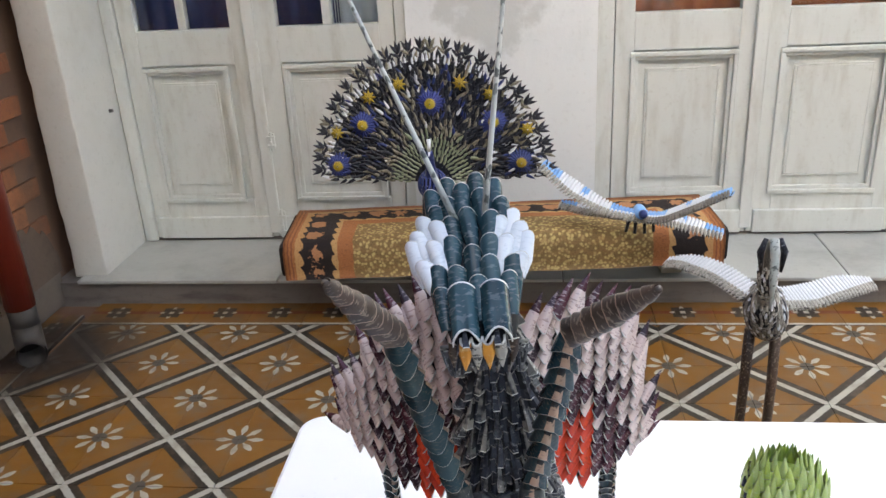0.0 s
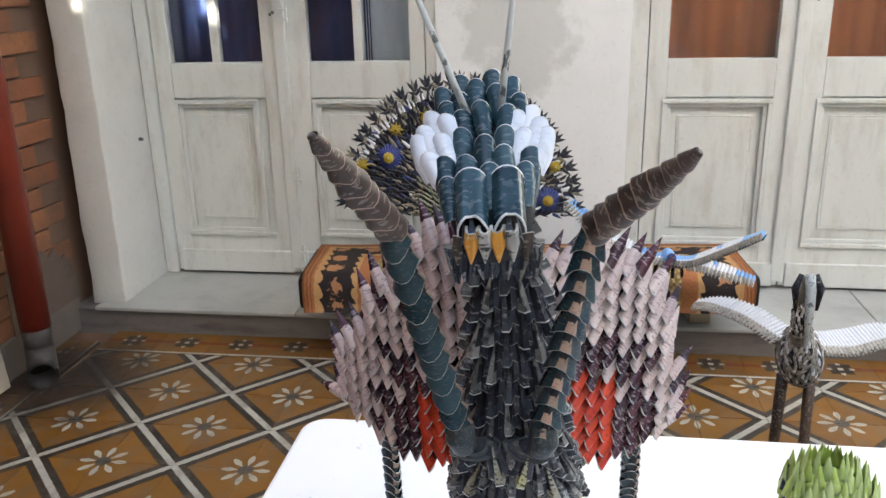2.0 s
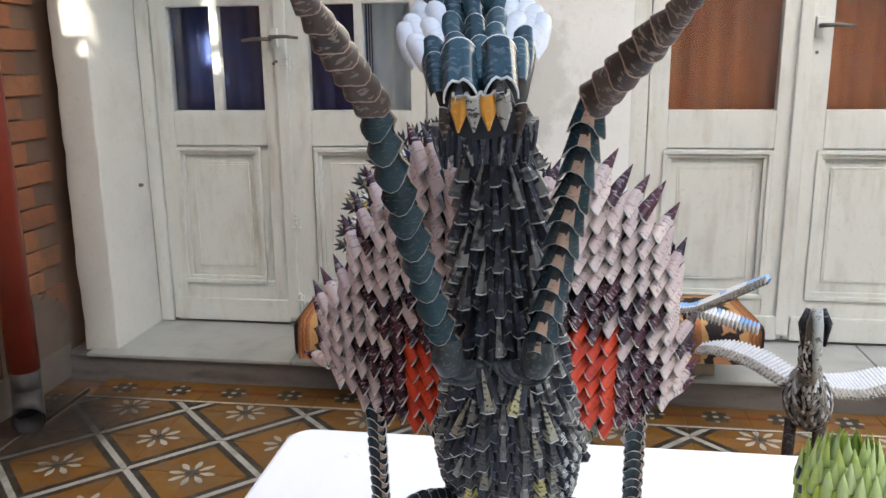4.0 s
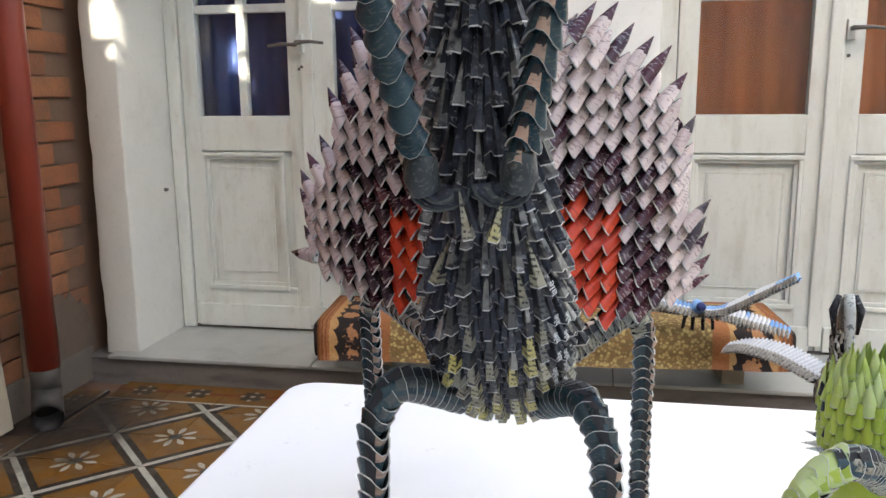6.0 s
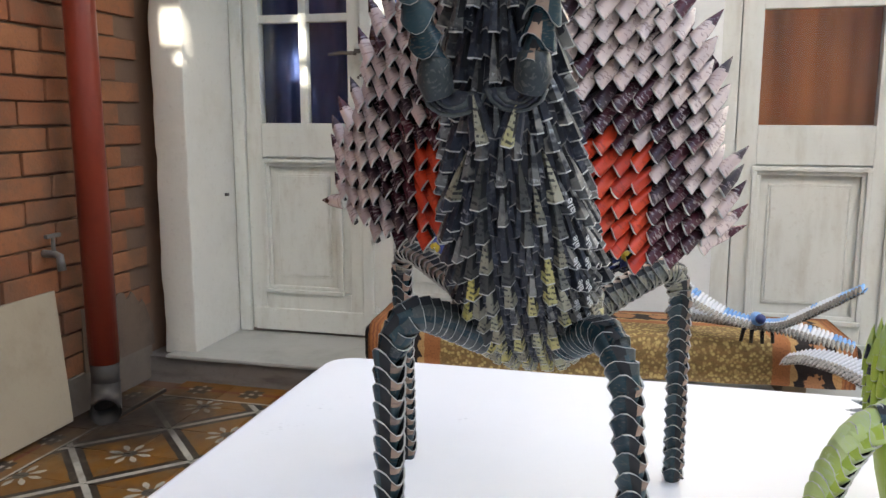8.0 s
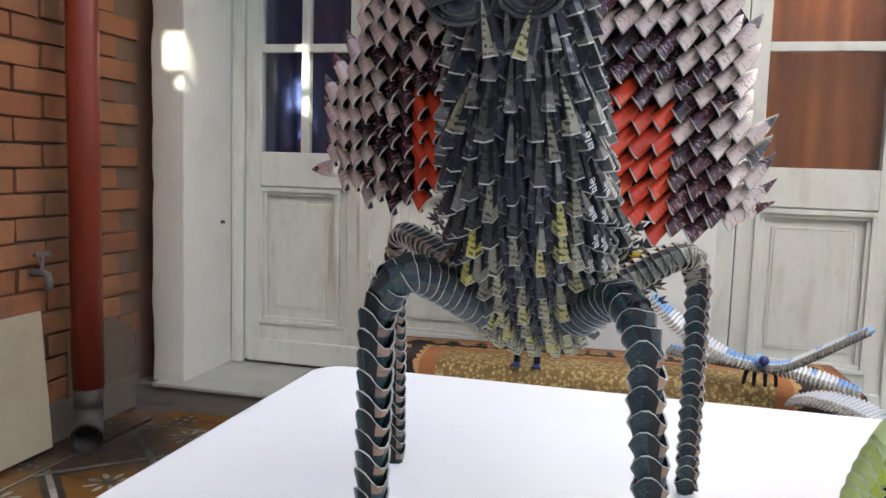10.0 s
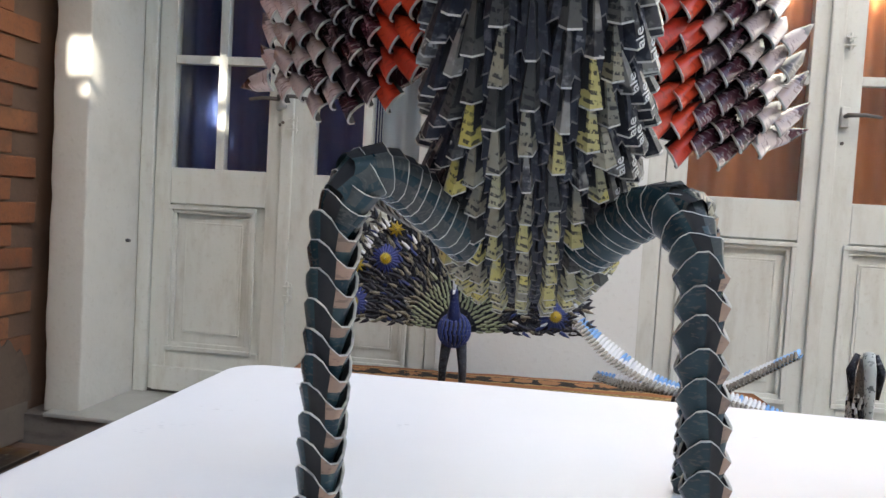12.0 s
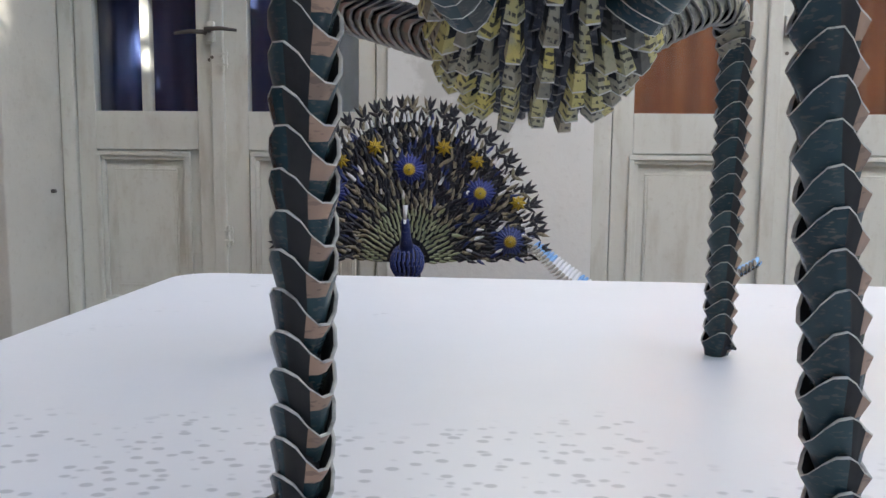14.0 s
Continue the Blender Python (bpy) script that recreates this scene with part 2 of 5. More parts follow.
def printed(name, a, b_, spot, ink, rough=0.4, pitch=1500.0, share=0.5):
    """Newsprint: sheets of differing tint with broken lines of print across them and blocks of a second colour."""
    m, t, b = mat(name, rough)
    g = G(t)
    r = g.rnd()
    shift = g.n("ShaderNodeVectorMath", op="ADD")
    g.put(shift.inputs[0], g.obj())
    comb = g.n("ShaderNodeCombineXYZ")
    for k in range(3):
        g.put(comb.inputs[k], g.m("MULTIPLY", r, 2.1 + k * 1.7))
    g.put(shift.inputs[1], comb.outputs[0])
    v = shift.outputs[0]
    c = g.mix(r, a, b_)
    c = g.mix(g.step(g.noise(v, 75, 2), 0.50, 0.58), c, spot)
    o = g.xyz(v)
    line = g.step(g.m("SINE", g.m("MULTIPLY", g.m("ADD", o[1], g.m("MULTIPLY", o[0], 0.25)), pitch)), 0.0, 0.3)
    words = g.m("MULTIPLY", g.step(g.noise(g.scaled(v, (1.0, 0.45, 0.4)), 750, 2), 0.44, 0.52), g.step(g.noise(v, 110, 1), 1.02 - share, 1.10 - share))
    c = g.mix(g.m("MULTIPLY", g.m("MULTIPLY", line, words), 0.9), c, ink)
    c = g.mix(g.m("MULTIPLY", g.step(g.noise(v, 260, 4), 0.52, 0.74), 0.4), c, ink)
    t.links.new(c, b.inputs["Base Color"])
    t.links.new(g.m("ADD", g.m("MULTIPLY", g.noise(v, 120, 2), 0.3), rough - 0.15), b.inputs["Roughness"])
    g.bump(b, g.m("ADD", g.noise(v, 320, 3), g.noise(v, 90, 2)), 0.25, 0.001)
    return m


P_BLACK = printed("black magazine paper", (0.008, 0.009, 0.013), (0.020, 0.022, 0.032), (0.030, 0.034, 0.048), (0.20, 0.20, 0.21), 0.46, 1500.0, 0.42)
# grey stands in for the gloss on the ridges of black folds
P_LIT_BLACK = printed("black magazine paper in its lit grey", (0.095, 0.094, 0.092), (0.28, 0.265, 0.235), (0.036, 0.036, 0.040), (0.42, 0.42, 0.40), 0.28, 1500.0, 0.45)
P_GREY = printed("grey newsprint", (0.115, 0.115, 0.098), (0.40, 0.37, 0.27), (0.25, 0.225, 0.155), (0.016, 0.016, 0.018), 0.44, 2000.0, 0.62)
P_SLATE = printed("slate newsprint", (0.032, 0.033, 0.033), (0.100, 0.098, 0.088), (0.06, 0.06, 0.054), (0.012, 0.012, 0.014), 0.50, 2000.0, 0.6)
P_YELLOW = printed("yellow newsprint", (0.54, 0.46, 0.12), (0.44, 0.40, 0.20), (0.36, 0.34, 0.22), (0.022, 0.022, 0.022), 0.46, 2000.0, 0.66)
P_TEAL = paper("dark teal paper", (0.010, 0.026, 0.032), (0.024, 0.056, 0.066), (0.20, 0.17, 0.13), 0.27, 0.25, 300)
P_GLOSS = paper("glossy teal paper", (0.010, 0.034, 0.044), (0.034, 0.082, 0.100), (0.42, 0.46, 0.46), 0.20, 0.16)
P_BEIGE = paper("beige printed paper", (0.42, 0.27, 0.19), (0.26, 0.18, 0.13), (0.05, 0.04, 0.04), 0.45, 0.4)
# brown streaks are print, strengthened to stand in for shade where folds overlap
P_PINK = paper("pale pink paper", (0.76, 0.62, 0.56), (0.56, 0.43, 0.39), (0.20, 0.09, 0.09), 0.24, 0.55, 150)
P_PURPLE = paper("dark plum paper", (0.110, 0.030, 0.040), (0.030, 0.016, 0.022), (0.50, 0.40, 0.40), 0.22, 0.5)
P_RED = paper("red paper", (0.72, 0.075, 0.028), (0.55, 0.045, 0.022), (0.10, 0.02, 0.02), 0.28, 0.35)
P_WHITE = paper("white paper", (0.80, 0.82, 0.84), (0.68, 0.72, 0.76), (0.42, 0.46, 0.50), 0.45, 0.3)
P_ORANGE = paper("orange paper", (0.75, 0.36, 0.05), (0.62, 0.25, 0.04), (0.80, 0.65, 0.35), 0.45, 0.4)
P_GREEN = paper("lime green paper", (0.46, 0.56, 0.07), (0.34, 0.46, 0.06), (0.50, 0.55, 0.20), 0.4, 0.35)
P_LEAF = paper("light green paper", (0.44, 0.55, 0.12), (0.56, 0.66, 0.30), (0.55, 0.62, 0.42), 0.4, 0.35)
P_BLUE = paper("sky blue paper", (0.15, 0.38, 0.75), (0.22, 0.46, 0.80), (0.6, 0.7, 0.8), 0.45, 0.3)
P_NAVY = paper("navy blue paper", (0.018, 0.028, 0.11), (0.030, 0.048, 0.17), (0.2, 0.25, 0.4), 0.4, 0.25)
P_COBALT = paper("cobalt paper", (0.026, 0.040, 0.23), (0.034, 0.055, 0.18), (0.2, 0.25, 0.5), 0.4, 0.25)
P_GOLD = paper("golden yellow paper", (0.50, 0.39, 0.035), (0.40, 0.28, 0.03), (0.1, 0.08, 0.02), 0.45, 0.3)
P_CREAM = paper("cream and green paper", (0.42, 0.42, 0.27), (0.20, 0.26, 0.16), (0.5, 0.5, 0.42), 0.45, 0.4)
P_SPECK = paper("black and white print", (0.55, 0.53, 0.47), (0.22, 0.20, 0.17), (0.02, 0.02, 0.02), 0.5, 0.9, 220)
P_DIM = paper("dim printed paper", (0.022, 0.030, 0.032), (0.075, 0.085, 0.080), (0.20, 0.19, 0.16), 0.42, 0.3, 420)
P_PRINT = paper("white printed paper", (0.70, 0.70, 0.66), (0.40, 0.44, 0.42), (0.05, 0.06, 0.06), 0.45, 0.85, 120)
P_BROWN = paper("brown printed paper", (0.040, 0.027, 0.020), (0.095, 0.066, 0.050), (0.36, 0.29, 0.22), 0.42, 0.5)


# ---------------------------------------------------------------- mesh helpers
def mesh(name, verts, faces, mats, slots=None, smooth=False):
    d = bpy.data.meshes.new(name)
    d.from_pydata([tuple(v) for v in verts], [], faces)
    for m in mats:
        d.materials.append(m)
    if slots:
        d.polygons.foreach_set("material_index", slots)
    if smooth:
        d.polygons.foreach_set("use_smooth", [True] * len(d.polygons))
    d.update()
    return d


def finish(name, bm, mats, bevel=0.0, smooth=False):
    if bevel:
        bmesh.ops.bevel(bm, geom=[e for e in bm.edges if len(e.link_faces) == 2 and e.calc_face_angle(0) > 0.6],
                        offset=bevel, segments=2, affect="EDGES", profile=0.6)
    d = bpy.data.meshes.new(name)
    bm.to_mesh(d)
    bm.free()
    for m in (mats if isinstance(mats, (list, tuple)) else [mats]):
        d.materials.append(m)
    if smooth:
        d.polygons.foreach_set("use_smooth", [True] * len(d.polygons))
    return d


def box(bm, x0, x1, y0, y1, z0, z1):
    m = Matrix.Translation(((x0 + x1) / 2, (y0 + y1) / 2, (z0 + z1) / 2)) @ Matrix.Diagonal((x1 - x0, y1 - y0, z1 - z0, 1))
    return bmesh.ops.create_cube(bm, size=1, matrix=m)["verts"]


def boxes(*spans):
    bm = bmesh.new()
    for s in spans:
        box(bm, *s)
    return bm


def tube(bm, pts, radii, n=8, cap=True):
    """A round tube along pts with a radius at each."""
    pts = [Vector(p) for p in pts]
    rings = []
    side = Vector((1, 0, 0))
    for i, p in enumerate(pts):
        d = (pts[min(i + 1, len(pts) - 1)] - pts[max(i - 1, 0)]).normalized()
        u = side - d * side.dot(d)
        if u.length < 1e-3:
            u = Vector((0, 1, 0)) - d * d.y
        u.normalize()
        side = u
        w = d.cross(u)
        r = radii[i]
        ru, rw = r if isinstance(r, tuple) else (r, r)
        rings.append([bm.verts.new(p + u * math.cos(2 * math.pi * k / n) * ru + w * math.sin(2 * math.pi * k / n) * rw) for k in range(n)])
    for a, b in zip(rings, rings[1:]):
        for k in range(n):
            bm.faces.new((a[k], a[(k + 1) % n], b[(k + 1) % n], b[k]))
    if cap:
        bm.faces.new(rings[0][::-1])
        bm.faces.new(rings[-1])
    bmesh.ops.recalc_face_normals(bm, faces=bm.faces)
    return bm


def thing(name, base, label, category, group=""):
    e = new(name)
    e.empty_display_size = 0.05
    e.location = base
    tagged(e, label, category, group)
    e["at"] = list(base)
    return e


def hang(ob, parent):
    """Makes ob a part of parent; its numbers stay world metres."""
    ob.parent = parent
    root = parent
    while root.parent:
        root = root.parent
    if parent is root:
        ob.matrix_parent_inverse = Matrix.Translation(-Vector(root.location))
    return ob


def part(name, data, parent, label=""):
    return tagged(hang(new(name, data), parent), label)


def structure(name, data, label, category="", parent=None):
    o = new(name, data)
    if parent:
        o.parent = parent
        return tagged(o, label)
    return tagged(o, label, category, kind="structure")


# ---------------------------------------------------------------- the patio's shell
DOOR_Y = 0.60       # face of the doors
STEP_Z = 0.10
WALL_X = -0.56      # face of the brick wall
floor = structure("floor", finish("floor", boxes((WALL_X - 0.3, 5.6, -5.2, 0.30, -0.2, -0.012)), MORTAR),
                  "patio floor of ochre floral cement tiles", "floor")
structure("step", finish("step", boxes((-0.60, 5.4, 0.222, 0.95, -0.05, STEP_Z - 0.014)), STEP_FACE), "worn grey step face below the doors", "step")


def slab(x0, x1):
    return finish("step_slab", boxes((x0, x1, 0.205, 0.95, STEP_Z - 0.014, STEP_Z)), MARBLE, 0.005)


step = bpy.data.objects["step"]
for x0, x1 in ((-0.47, 0.285), (0.288, 1.30), (1.303, 2.25), (2.253, 3.4), (3.403, 5.4)):
    structure("step_slab", slab(x0, x1), "pale marble slab", parent=step)

# back wall with two door openings, side pier, brick wall, closing walls
structure("wall_north", finish("wall_north", boxes(
    (0.756, 1.43, 0.575, 0.95, STEP_Z, 4.0), (2.56, 5.4, 0.575, 0.95, STEP_Z, 4.0),
    (-0.36, 0.756, 0.575, 0.95, 2.55, 4.0), (1.43, 2.56, 0.575, 0.95, 2.55, 4.0)), PLASTER_GREY),
    "white plaster wall with grey damp stains between two doors", "wall")


def pier():
    """A plastered pier with a ragged left edge against the bricks and a soft corner."""
    bm = boxes((-0.503, -0.375, 0.262, 0.95, STEP_Z - 0.01, 4.0))
    bmesh.ops.subdivide_edges(bm, edges=[e for e in bm.edges if abs(e.verts[0].co.z - e.verts[1].co.z) > 1], cuts=70)
    for v in bm.verts:
        n = noise.noise(Vector((v.co.x * 3, v.co.y * 3, v.co.z * 9)))
        k = noise.noise(Vector((7, v.co.y, v.co.z * 30)))
        v.co.x += 0.004 * n + (0.009 * k if v.co.x < -0.44 else 0.0)
        v.co.y += 0.004 * n
    return finish("wall_pier", bm, PLASTER, 0.006, True)


structure("wall_pier", pier(), "white plastered pier with a chipped edge", "wall")
brick_wall = structure("wall_west", finish("wall_west", boxes((WALL_X - 0.3, WALL_X - 0.006, -5.2, 0.95, -0.1, 3.6)), MORTAR),
                       "weathered red brick wall", "wall")
structure("baseboard", finish("baseboard", boxes((WALL_X - 0.006, WALL_X + 0.014, -5.0, 0.24, 0.0, 0.13)), CONCRETE, 0.004),
          "dirty cement skirting along the brick wall", "skirting")


def cement_patch():
    """Old cement smeared over the lowest bricks, with a ragged upper edge."""
    bm = bmesh.new()
    n = 26
    cols = []
    for i in range(n + 1):
        y = -0.13 + 0.385 * i / n
        top = (0.345 if y < 0.14 else 0.345 - 1.1 * (y - 0.14)) + 0.035 * noise.noise(Vector((3, y * 22, 1))) + 0.012 * noise.noise(Vector((1, y * 90, 4)))
        cols.append([bm.verts.new((WALL_X + x + 0.002 * noise.noise(Vector((y * 20, z * 20, 0))), y, z)) for x, z in ((0.0, 0.125), (0.0145, 0.125), (0.0145, 0.125 + (top - 0.125) * 0.5), (0.0125, top), (0.0, top))])
    for a, b in zip(cols, cols[1:]):
        for k in range(4):
            bm.faces.new((a[k], b[k], b[k + 1], a[k + 1]))
    for c in (cols[0], cols[-1]):
        bm.faces.new(c)
    bmesh.ops.recalc_face_normals(bm, faces=bm.faces)
    return finish("cement_patch", bm, CEMENT_DIRT)


structure("cement_patch", cement_patch(), "dirty cement smeared over bricks", parent=brick_wall)
# unseen slab, added to keep sky light off the left side
structure("eave", finish("eave", boxes((WALL_X - 0.3, -0.15, -2.2, -0.90, 2.75, 2.87), (WALL_X - 0.3, 1.2, -0.90, 0.57, 2.75, 2.87)), PATIO), "unseen slab added to shade the doors and the brick wall", "roof")
# unseen closing wall; its place and height set how much side light enters
structure("wall_east", finish("wall_east", boxes((5.4, 5.7, -5.2, 0.95, -0.1, 3.0)), PATIO), "unseen plain closing wall, its height set for the light", "wall")


# unseen wall added to block the sun: each hole is set to throw one patch
SOUTH_Y = -5.2


def sun_screen():
    """An added wall across the patio, out of view, with a hole traced back from each sun patch."""
    beams = (((-0.405, 0.262, 1.275), 0.045, 0.062), ((-0.385, 0.262, 1.165), 0.017, 0.020), ((-0.085, 0.60, 1.325), 0.022, 0.016),
             ((-0.10, 0.62, 1.225), 0.038, 0.055), ((-0.062, 0.59, 1.125), 0.018, 0.032), ((0.265, 0.60, 1.42), 0.045, 0.075))
    cuts = []
    for (x, y, z), w, h in beams:
        k = (SOUTH_Y - y) / to_sun.y
        cx, cz = x + to_sun.x * k, z + to_sun.z * k
        hz = h
        cuts.append((cx - w, cx + w, cz - hz, cz + hz))
    xs = sorted({-0.9, 5.7, *[c[0] for c in cuts], *[c[1] for c in cuts]})
    zs = sorted({-0.1, 6.4, *[c[2] for c in cuts], *[c[3] for c in cuts]})
    bm = bmesh.new()
    for xa, xb in zip(xs, xs[1:]):
        run = None
        for za, zb in zip(zs, zs[1:]):
            mx, mz = (xa + xb) / 2, (za + zb) / 2
            solid = not any(c[0] < mx < c[1] and c[2] < mz < c[3] for c in cuts)
            if solid:
                run = (run[0] if run else za, zb)
            if run and not solid:
                box(bm, xa, xb, SOUTH_Y - 0.02, SOUTH_Y, *run)
                run = None
        if run:
            box(bm, xa, xb, SOUTH_Y - 0.02, SOUTH_Y, *run)
    return finish("wall_south", bm, PATIO)


structure("wall_south", sun_screen(), "unseen wall added to block the sun, with holes for sun patches", "wall")


# ---------------------------------------------------------------- doors
def moulding(bm, x0, x1, z0, z1, y, w, d):
    """A frame of moulding, its outer edge given, proud of y by d."""
    for s in ((x0, x1, z1 - w, z1), (x0, x1, z0, z0 + w), (x0, x0 + w, z0 + w, z1 - w), (x1 - w, x1, z0 + w, z1 - w)):
        box(bm, s[0], s[1], y - d, y + 0.004, s[2], s[3])


def leaf(door, x0, x1, wx0, wx1, px0, px1, cloths, split, y=DOOR_Y):
    """One door leaf: stiles and rails round four panes, a raised panel with mouldings, a kick board."""
    top = 2.44
    z_rows = ((0.93, 1.305), (1.335, 1.71), (1.74, 2.115))
    bm = boxes((x0, wx0, y, y + 0.045, STEP_Z + 0.012, top), (wx1, x1, y, y + 0.045, STEP_Z + 0.012, top),
               (wx0, wx1, y, y + 0.045, 0.80, 0.93), (wx0, wx1, y, y + 0.045, 2.115, top),
               (wx0, wx1, y, y + 0.045, STEP_Z + 0.012, 0.27))
    lf = structure("door_leaf", finish("door_leaf", bm, WHITE_WOOD, 0.003), "", parent=door)
    bm = bmesh.new()
    moulding(bm, px0, px1, 0.262, 0.795, y, 0.016, 0.010)
    moulding(bm, px0 + 0.016, px1 - 0.016, 0.278, 0.779, y + 0.008, 0.014, 0.008)
    structure("panel_moulding", finish("panel_moulding", bm, WHITE_WOOD, 0.003), "", parent=lf)
    bm = boxes((wx0, wx1, y + 0.018, y + 0.04, 0.27, 0.80))
    structure("panel", finish("panel", bm, WHITE_WOOD), "", parent=lf)
    bm = bmesh.new()
    moulding(bm, px0 + 0.055, px1 - 0.055, 0.325, 0.735, y + 0.018, 0.008, 0.006)
    box(bm, px0 + 0.063, px1 - 0.063, y + 0.011, y + 0.022, 0.333, 0.727)
    structure("raised_field", finish("raised_field", bm, WHITE_WOOD, 0.003), "", parent=lf)
    structure("kick_board", finish("kick_board", boxes((x0 + 0.02, x1 - 0.02, y - 0.014, y + 0.004, STEP_Z + 0.012, 0.20)), WHITE_WOOD, 0.004), "", parent=lf)
    mid = (wx0 + wx1) / 2
    spans = ((wx0, mid - 0.016), (mid + 0.016, wx1)) if split else ((wx0, wx1),)
    bars = [(mid - 0.016, mid + 0.016, y + 0.004, y + 0.04, 0.93, 2.115)] if split else []
    for (a, b), (c, d) in zip(z_rows, z_rows[1:]):
        bars += [(e, f, y + 0.004, y + 0.04, b, c) for e, f in spans]
    structure("glazing_bar", finish("glazing_bar", boxes(*bars), WHITE_WOOD, 0.003), "", parent=lf)
    for (a, b) in z_rows:
        for c, d in spans:
            p = structure("pane", finish("pane", boxes((c - 0.004, d + 0.004, y + 0.022, y + 0.026, a - 0.004, b + 0.004)), GLASS), "", parent=lf)
            p.visible_shadow = False
    for (c, d), cloth in zip(((wx0, mid), (mid, wx1)), cloths):
        n = 26
        vs, fs = [], []
        for i in range(n + 1):
            x = c - 0.03 + (d - c + 0.06) * i / n
            yy = y + 0.10 + 0.007 * math.sin(x * 95) + 0.005 * math.sin(x * 41 + 1)
            vs += [(x, yy, 0.86), (x, yy + 0.006 * math.sin(x * 60), 2.2)]
            if i:
                fs.append((2 * i - 2, 2 * i, 2 * i + 1, 2 * i - 1))
        structure("curtain", mesh("curtain", vs, fs, [cloth], smooth=True), "", parent=lf)
    return lf


def double_door(name, label, fx0, fx1, leaves, cloths):
    d = tagged(new(name), label, "door", kind="structure")
    bm = boxes((fx0, leaves[0][0] - 0.004, DOOR_Y - 0.012, DOOR_Y + 0.06, STEP_Z, 2.5), (leaves[1][1] + 0.004, fx1, DOOR_Y - 0.012, DOOR_Y + 0.06, STEP_Z, 2.5),
               (fx0, fx1, DOOR_Y - 0.012, DOOR_Y + 0.06, 2.45, 2.55))
    structure("door_frame", finish("door_frame", bm, WHITE_WOOD, 0.005), "", parent=d)
    bm = boxes((fx0, fx1, DOOR_Y + 0.005, DOOR_Y + 0.06, STEP_Z, STEP_Z + 0.012))
    structure("threshold", finish("threshold", bm, STEP_FACE), "", parent=d)
    for lv, cl in zip(leaves, cloths):
        leaf(d, *lv, cl, cloths[0][0] is BLUE_CLOTH)
    a = leaves[0][1]
    bm = boxes((a - 0.028, a + 0.018, DOOR_Y - 0.016, DOOR_Y, STEP_Z + 0.03, 2.44))
    structure("cover_strip", finish("cover_strip", bm, WHITE_WOOD, 0.006), "", parent=d)
    return d


door_1 = double_door("door_1", "closed white panelled double door with navy curtains behind glass", -0.372, 0.756,
                     ((-0.318, 0.185, -0.254, 0.105, -0.256, 0.076), (0.189, 0.712, 0.28, 0.655, 0.285, 0.645)),
                     ((BLUE_CLOTH, BLUE_CLOTH), (BLUE_CLOTH, PALE_CLOTH)))
door_2 = double_door("door_2", "closed white panelled double door with orange brown curtains behind glass", 1.43, 2.56,
                     ((1.492, 1.995, 1.559, 1.918, 1.548, 1.918), (1.999, 2.505, 2.078, 2.44, 2.06, 2.44)),
                     ((ORANGE_CLOTH, ORANGE_CLOTH), (ORANGE_CLOTH, ORANGE_CLOTH)))
# a thin near-black sheet in place of an unlit room
structure("room_behind", finish("room_behind", boxes((-0.6, 3.4, 0.93, 0.96, 0.0, 4.0)), OPENING_SHADE), "near-black sheet standing for the unlit room behind the doors", "wall")


def bolt(door, x, z, tall, y=DOOR_Y - 0.016):
    """Surface bolt: back plate, rod, two keepers."""
    bm = boxes((x - 0.012, x + 0.012, y - 0.004, y + 0.002, z - tall, z + tall), (x - 0.016, x + 0.016, y - 0.014, y - 0.003, z - tall * 0.7, z - tall * 0.45),
               (x - 0.016, x + 0.016, y - 0.014, y - 0.003, z + tall * 0.45, z + tall * 0.7))
    tube(bm, [(x, y - 0.009, z - tall * 1.3), (x, y - 0.009, z + tall * 1.2)], [0.005, 0.005], 8)
    tube(bm, [(x, y - 0.009, z), (x + 0.004, y - 0.028, z)], [0.004, 0.005], 8)
    structure("bolt", finish("bolt", bm, WHITE_WOOD, 0.001), "white painted bolt", parent=door)


def lever(door, x, z, side, y=DOOR_Y):
    """Lever handle on a slim plate with a keyhole below."""
    bm = boxes((x - 0.013, x + 0.013, y - 0.020, y + 0.002, z - 0.035, z + 0.03))
    structure("handle_plate", finish("handle_plate", bm, WHITE_WOOD, 0.003), "", parent=door)
    bm = bmesh.new()
    tube(bm, [(x, y - 0.018, z), (x, y - 0.05, z)], [0.008, 0.007], 10)
    tube(bm, [(x - side * 0.006, y - 0.048, z), (x + side * 0.05, y - 0.05, z + 0.002), (x + side * 0.10, y - 0.046, z - 0.004)], [0.0075, 0.0065, 0.005], 10)
    structure("handle", finish("handle", bm, IRON, 0.0, True), "dark iron lever handle", parent=door)
    bm = bmesh.new()
    tube(bm, [(x, y - 0.003, z - 0.085), (x, y + 0.004, z - 0.085)], [0.006, 0.006], 10)
    structure("keyhole", finish("keyhole", bm, IRON), "", parent=door)


lever(door_1, 0.15, 1.185, -1)
lever(door_1, 0.165, 1.192, 1, DOOR_Y - 0.016)
lever(door_2, 2.03, 1.205, 1)
bolt(door_1, 0.212, 0.51, 0.030)
bolt(door_1, 0.205, 1.10, 0.030)
bolt(door_1, 0.215, 0.17, 0.055)
bolt(door_2, 2.025, 1.44, 0.022)

